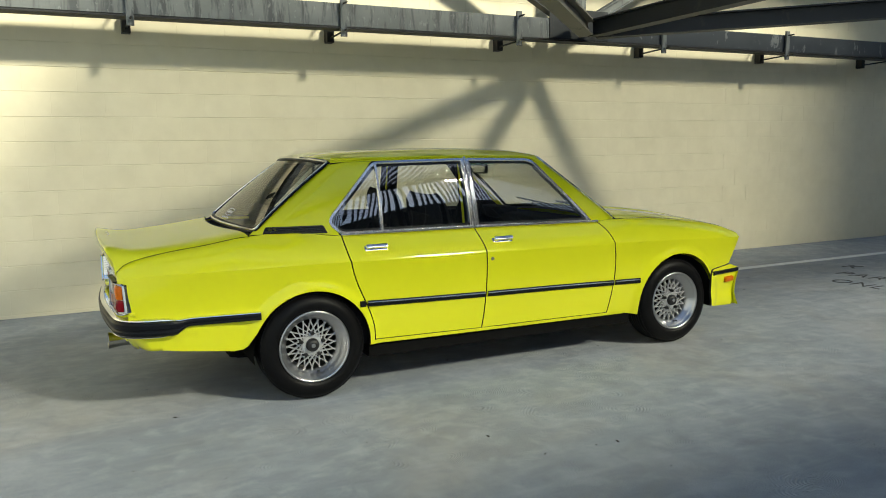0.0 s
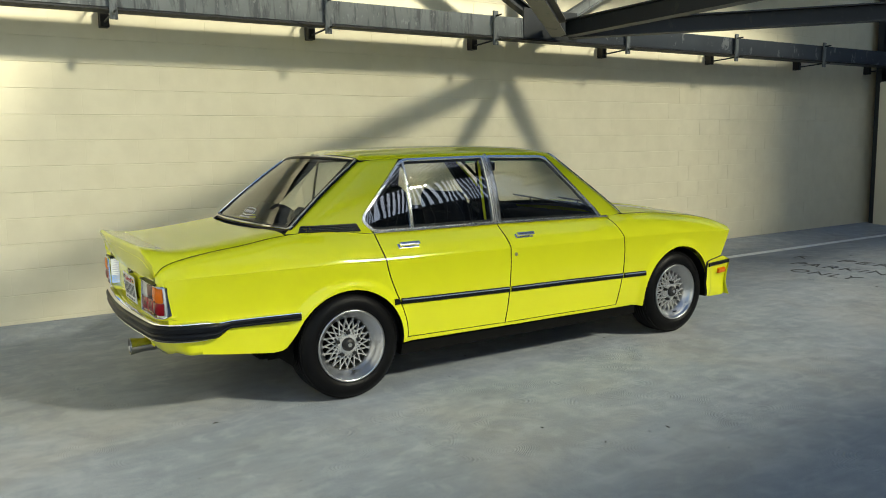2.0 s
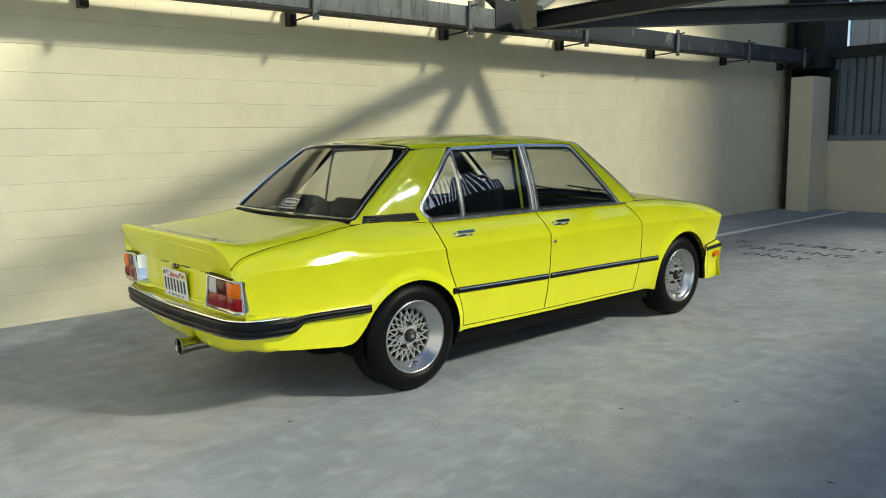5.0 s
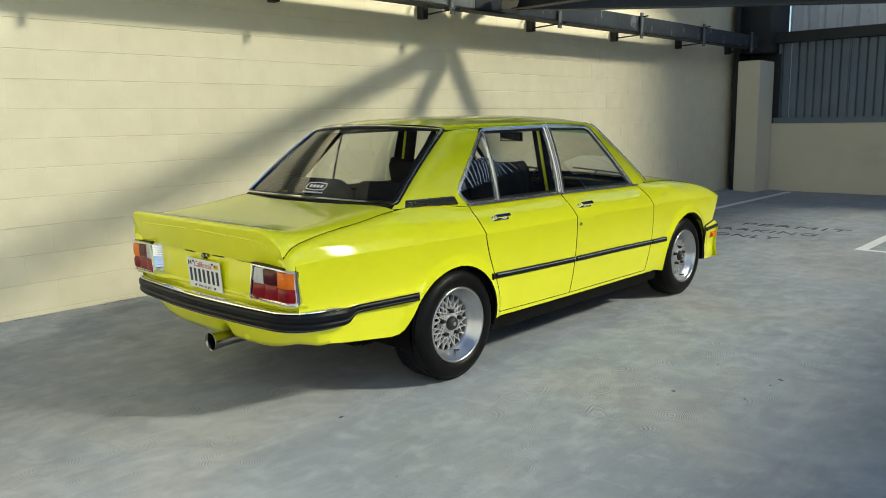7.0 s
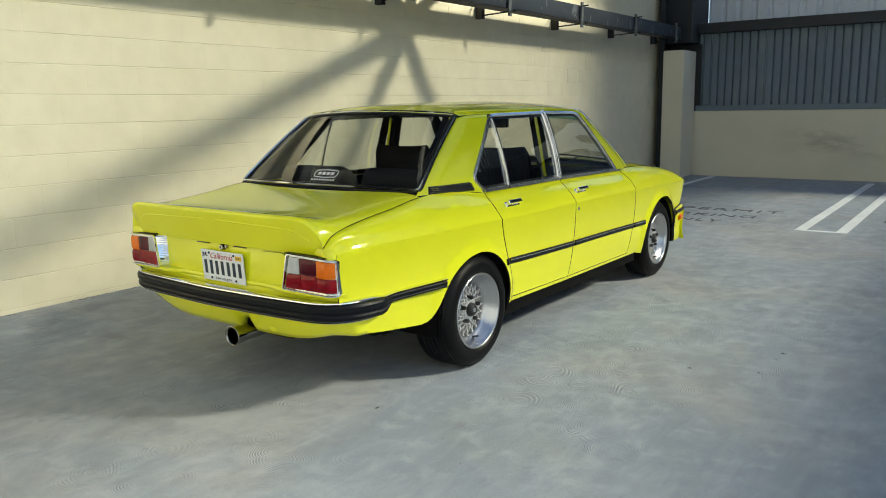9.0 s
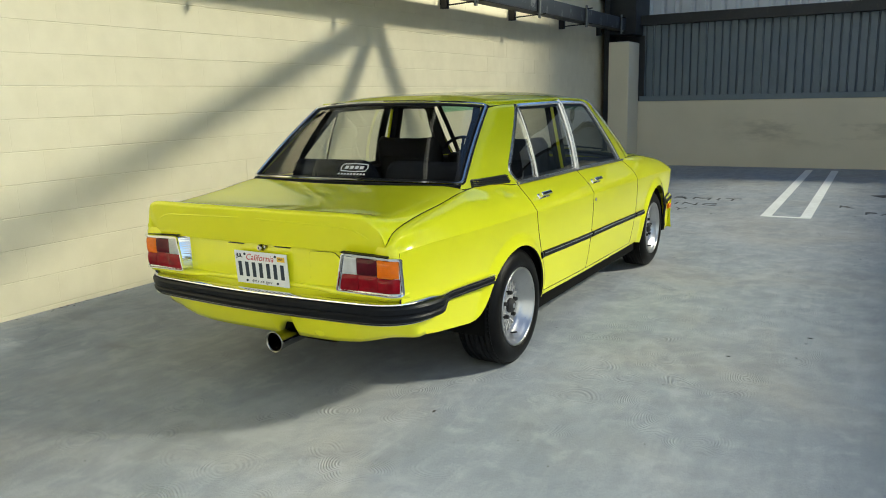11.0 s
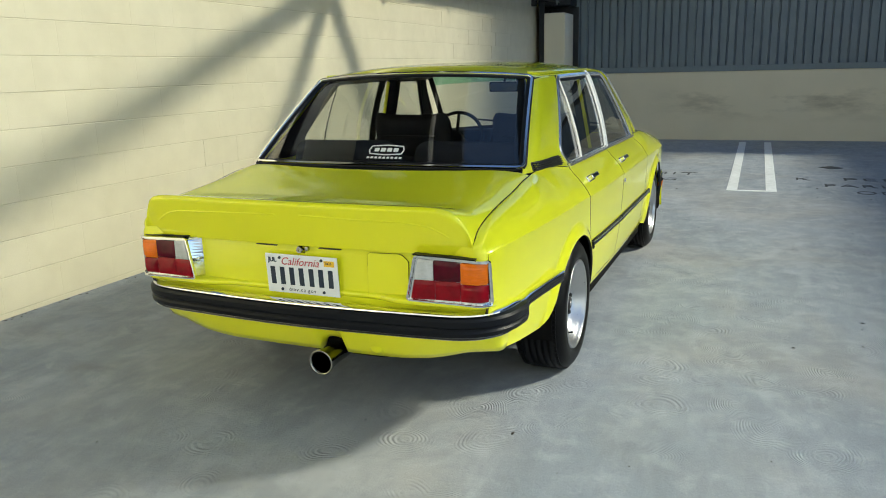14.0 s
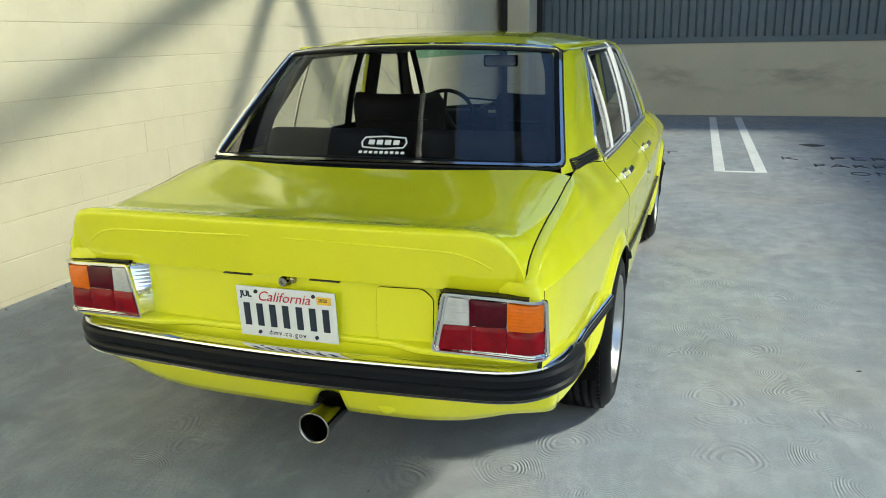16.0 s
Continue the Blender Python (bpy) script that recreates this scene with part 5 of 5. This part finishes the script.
part("headlining", grid([[(lambda p: (p[0], p[1] * 0.97, p[2] - 0.022))(roof(a, b)) for b in np.linspace(-1, 1, 13)] for a in np.linspace(0.02, 0.98, 9)]), LINING, car, smooth=True)


def skin_plate(outline, x):
    """A flat plate of that outline in the plane of y and z, tilted a little downwards."""
    bm = bmesh.new()
    bm.faces.new([bm.verts.new((x + 0.06 * (z - 1.244), y, z)) for y, z in outline])
    return bm


def cushion(x0, x1, y0, y1, z0, z1, lean=0.0, r=0.05):
    """A padded block, leaning back by that many degrees about its lower rear edge."""
    bm = boxed(x0, x1, y0, y1, z0, z1, r)
    bmesh.ops.transform(bm, matrix=Matrix.Translation((x0, 0, z0)) @ Matrix.Rotation(radians(-lean), 4, "Y") @ Matrix.Translation((-x0, 0, -z0)), verts=bm.verts)
    return bm


def seat_back(y0, y1, x0, z0, z1, thick, lean, horn=0.0, r=0.09):
    """A padded back with rounded shoulders; horn raises its two ends over the middle."""
    my, hw = (y0 + y1) / 2, (y1 - y0) / 2
    rows = []
    for i in range(15):
        t = i / 14
        row = []
        for j in range(25):
            u = -1 + 2 * j / 24
            end = max(0.0, (abs(u) * hw - (hw - r)) / r)
            top = z1 - r * (1 - math.sqrt(max(0.0, 1 - min(1.0, end) ** 2))) + horn * abs(u) ** 3
            row.append((my + u * hw, z0 + (top - z0) * t))
        rows.append(row)
    tilt = math.tan(radians(lean))
    def side(k):
        out = []
        for i, row in enumerate(rows):
            t = i / 14
            out.append([])
            for j, (y, z) in enumerate(row):
                u = abs(-1 + 2 * j / 24)
                swell = thick / 2 * math.sqrt(max(0.0, 1 - max(0.0, (t - 0.8) / 0.2) ** 2)) * (1 - 0.75 * u ** 6)
                out[-1].append((x0 + k * swell - tilt * (z - z0), y, z))
        return out
    bm = grid(side(-1))
    grid(side(1), bm=bm)
    bmesh.ops.remove_doubles(bm, verts=bm.verts, dist=1e-4)
    bmesh.ops.recalc_face_normals(bm, faces=bm.faces)
    return bm


bench = part("rear_bench", cushion(0.10, 0.62, -0.64, 0.64, 0.30, 0.50, -4, 0.06), CLOTH, car, smooth=True)
for y0, y1 in ((-0.63, -0.02), (0.02, 0.63)):
    part("bench_back", seat_back(y0, y1, 0.17, 0.42, 1.035, 0.17, 15, 0.0, 0.10), CLOTH, bench, smooth=True)
for y in (-0.37, 0.37):
    seat = part("front_seat", cushion(0.98, 1.48, y - 0.25, y + 0.25, 0.32, 0.52, -4, 0.06), CLOTH, car, "dark cloth front seat", smooth=True)
    part("seat_back", seat_back(y - 0.24, y + 0.24, 1.04, 0.44, 1.105, 0.15, 13, 0.022, 0.05), CLOTH, seat, smooth=True)
    for k in range(4):
        z = 0.62 + 0.12 * k
        part("seat_piping", tube([(0.962 - 0.23 * (z - 0.44), y - 0.17, z), (0.962 - 0.23 * (z - 0.44), y + 0.17, z)], 0.006), TRIM_IN, seat)
dash = part("dashboard", boxed(1.78, 2.12, -0.68, 0.68, 0.62, 0.905, 0.05), TRIM_IN, car, smooth=True)
part("binnacle", boxed(1.74, 1.95, 0.18, 0.56, 0.86, 0.945, 0.03), TRIM_IN, dash, smooth=True)
wheel_at = Matrix.Translation((1.60, 0.37, 0.90)) @ Matrix.Rotation(radians(-68), 4, "Y")
ring = [wheel_at @ Vector((0.185 * math.cos(a), 0.185 * math.sin(a), 0)) for a in np.linspace(0, 2 * math.pi, 37)[:-1]]
n8 = [(0.012 * math.cos(2 * math.pi * k / 8), 0.012 * math.sin(2 * math.pi * k / 8)) for k in range(8)]
steer = part("steering_wheel", sweep(ring, n8, [wheel_at.to_3x3() @ Vector((0, 0, 1))] * 36, True), TRIM_IN, car, "black steering wheel", smooth=True)
for a in (0.0, 2.1, 4.2):
    part("wheel_spoke", tube([wheel_at @ Vector((0.03 * math.cos(a), 0.03 * math.sin(a), -0.01)), wheel_at @ Vector((0.18 * math.cos(a), 0.18 * math.sin(a), 0))], 0.011), TRIM_IN, steer)
hubbed = lathe([(0.0, 0.02), (0.045, 0.018), (0.05, 0.0), (0.03, -0.2), (0.0, -0.2)], 20, "z")
bmesh.ops.transform(hubbed, matrix=wheel_at, verts=hubbed.verts)
part("wheel_boss", hubbed, TRIM_IN, steer)
mir = part("inside_mirror", boxed(1.50, 1.525, -0.097, 0.097, 1.212, 1.276, 0.011), BLACK, car, "inside rear view mirror")
part("mirror_face", skin_plate(rounded([(-0.088, 1.219), (0.088, 1.219), (0.088, 1.269), (-0.088, 1.269)], 0.016), 1.4985), MIRROR, mir)
part("mirror_stalk", tube([(1.515, 0, 1.27), (1.57, 0, 1.335)], 0.007), BLACK, mir)
for s in (-1, 1):
    card = [[(x, s * (side_at(x, 0.6) - 0.075 - 0.06 * smooth(0.6, 0.92, z)), z) for x in np.linspace(0.25, 2.1, 12)] for z in np.linspace(0.27, 0.905, 8)]
    part("door_lining", grid(card), TRIM_IN, car, smooth=True)
    top = [[(x, s * (edge_y(x) - d), 0.905 + 0.004 * (d > 0.02)) for x in np.linspace(0.2, 2.05, 12)] for d in (0.005, 0.03, 0.075, 0.13)]
    part("door_capping", grid(top), TRIM_IN, car)
    inner_c = [[(lambda p: (p[0], s * (p[1] - 0.03), p[2]))(house(xb + (xf - xb) * t, z)) for t in np.linspace(0, 1, 5)] for z, xb, xf in ((0.94, -0.30, 0.16), (1.05, -0.164, 0.19), (1.15, -0.037, 0.29), (1.25, 0.090, 0.38), (1.325, 0.186, 0.45))]
    part("pillar_lining", grid(inner_c), TRIM_IN, car, smooth=True)
    lean = Matrix.Translation((0, s * 0.64, 0.88)) @ Matrix.Rotation(s * radians(11), 4, "X") @ Matrix.Translation((0, -s * 0.64, -0.88))
    part("door_pillar", boxed(1.035, 1.10, s * 0.64 - 0.03, s * 0.64 + 0.03, 0.88, 1.31, 0.008, lean), TRIM_IN, car)
    y0, y1 = sorted((s * 0.652, s * 0.670))
    part("pillar_edge", boxed(1.026, 1.034, y0, y1, 0.90, 1.30, 0.002, lean), PAINT, car, "painted edge of the door pillar")
    part("pillar_lining", grid([[tuple(on_house(x0 + (x1 - x0) * t, z0 + (z1 - z0) * t, s, -0.024)[0]) for t in np.linspace(0, 1, 9)] for (x0, z0), (x1, z1) in (((1.535, 1.315), (1.90, 0.925)), ((1.60, 1.318), (2.08, 0.915)))]), TRIM_IN, car, smooth=True)

# decal on the rear window: a six sided badge outline with bars for its words


def on_rear(u, v, out=0.002):
    """u up the glass from its foot in metres, v across in metres."""
    a, b = 0.05 + u / 0.60, (v - 0.034) / 0.62
    p = Vector(rear_screen(a, b))
    n = (Vector(rear_screen(a + 1e-3, b)) - p).cross(Vector(rear_screen(a, b + 1e-3)) - p).normalized()
    n = n if n.z > 0 else -n
    return p + n * out, n


hexa = [(0.062, -0.080), (0.040, -0.072), (0.034, 0.0), (0.040, 0.072), (0.062, 0.080), (0.084, 0.072), (0.090, 0.0), (0.084, -0.072)]
ring = dense(hexa, 0.02)
both = [on_rear(u, v) for u, v in ring]
decal = part("window_decal", sweep([p for p, _ in both], [(-0.003, 0), (0.003, 0), (0.003, 0.0006), (-0.003, 0.0006)], [n for _, n in both], True), WHITE, car, "white badge shaped window sticker")
for u0, u1, v0, count, wide in ((0.052, 0.073, -0.055, 4, 0.022), (0.012, 0.023, -0.080, 9, 0.012)):
    pitch = 0.0295 if count == 4 else 0.0185
    for k in range(count):
        v = v0 + k * pitch
        rows = [[on_rear(u, v + wide * t, 0.0025)[0] for t in (0, 1)] for u in (u0, u1)]
        part("decal_bar", grid(rows), WHITE, decal)

# ---------------------------------------------------------------- single blocks of the wall
def block_mesh(w, h):
    """A block's face: clear bed joints above and below, filled and painted head joints at its ends."""
    bm = bmesh.new()
    g, d, r = 0.0003, 0.0016, 0.0042
    a, b = w / 2 - g, h / 2 - g
    e = a - 0.0022
    inner = [bm.verts.new((sx * e, -d, sz * (b - r))) for sx, sz in ((-1, -1), (1, -1), (1, 1), (-1, 1))]
    bm.faces.new(inner)
    for sz, (i, j) in ((-1, (0, 1)), (1, (2, 3))):
        sx = -1 if sz < 0 else 1
        bm.faces.new((inner[j], inner[i], bm.verts.new((sx * e, 0.0012, sz * b)), bm.verts.new((-sx * e, 0.0012, sz * b))))
    for sx, (i, j) in ((1, (1, 2)), (-1, (3, 0))):
        bm.faces.new((inner[j], inner[i], bm.verts.new((sx * a, -0.0011, -sx * b)), bm.verts.new((sx * a, -0.0011, sx * b))))
    me = bpy.data.meshes.new("block")
    bm.to_mesh(me)
    bm.free()
    me.materials.append(BLOCK)
    return me


whole = block_mesh(PX, PZ)
rest = []
rng = random.Random(4)
for r in range(-9, 17):
    z = Z0 - PZ / 2 + r * PZ
    off = X0 + PX / 2 + (PX / 2 if r % 2 else 0)
    for c in range(-20, 30):
        x = off + c * PX
        if not -8.8 < x < 11.9 or z < -0.1:
            continue
        out = rng.choice((0, 0, 0.0006, -0.0006, 0.0012, -0.001))
        if -1.7 < x < 6.2 and z < 2.35 and (z > 0.9 or x < 1.2 or x > 3.4):
            ob = new("block", whole)
            ob.parent = wall_n
            ob.location = (x, WALL_Y + out, z)
        else:
            rest.append((x, WALL_Y + out, z))
bm = bmesh.new()
g, r, d = 0.0003, 0.003, 0.001
vs, fs = [], []
for x, y, z in rest:
    k = len(vs)
    for sx, sz in ((-1, -1), (1, -1), (1, 1), (-1, 1)):
        vs.append((x + sx * (PX / 2 - g), y + 0.0009, z + sz * (PZ / 2 - g)))
    for sx, sz in ((-1, -1), (1, -1), (1, 1), (-1, 1)):
        vs.append((x + sx * (PX / 2 - g - 0.0006), y - d, z + sz * (PZ / 2 - g - r)))
    fs.append((k + 4, k + 5, k + 6, k + 7))
    fs += [(k + i, k + (i + 1) % 4, k + 4 + (i + 1) % 4, k + 4 + i) for i in range(4)]
bm.free()
me = bpy.data.meshes.new("further_blocks")
me.from_pydata(vs, [], fs)
me.materials.append(BLOCK)
far_blocks = new("further_blocks", me)
far_blocks.parent = wall_n
tagged(far_blocks, kind="stuff")
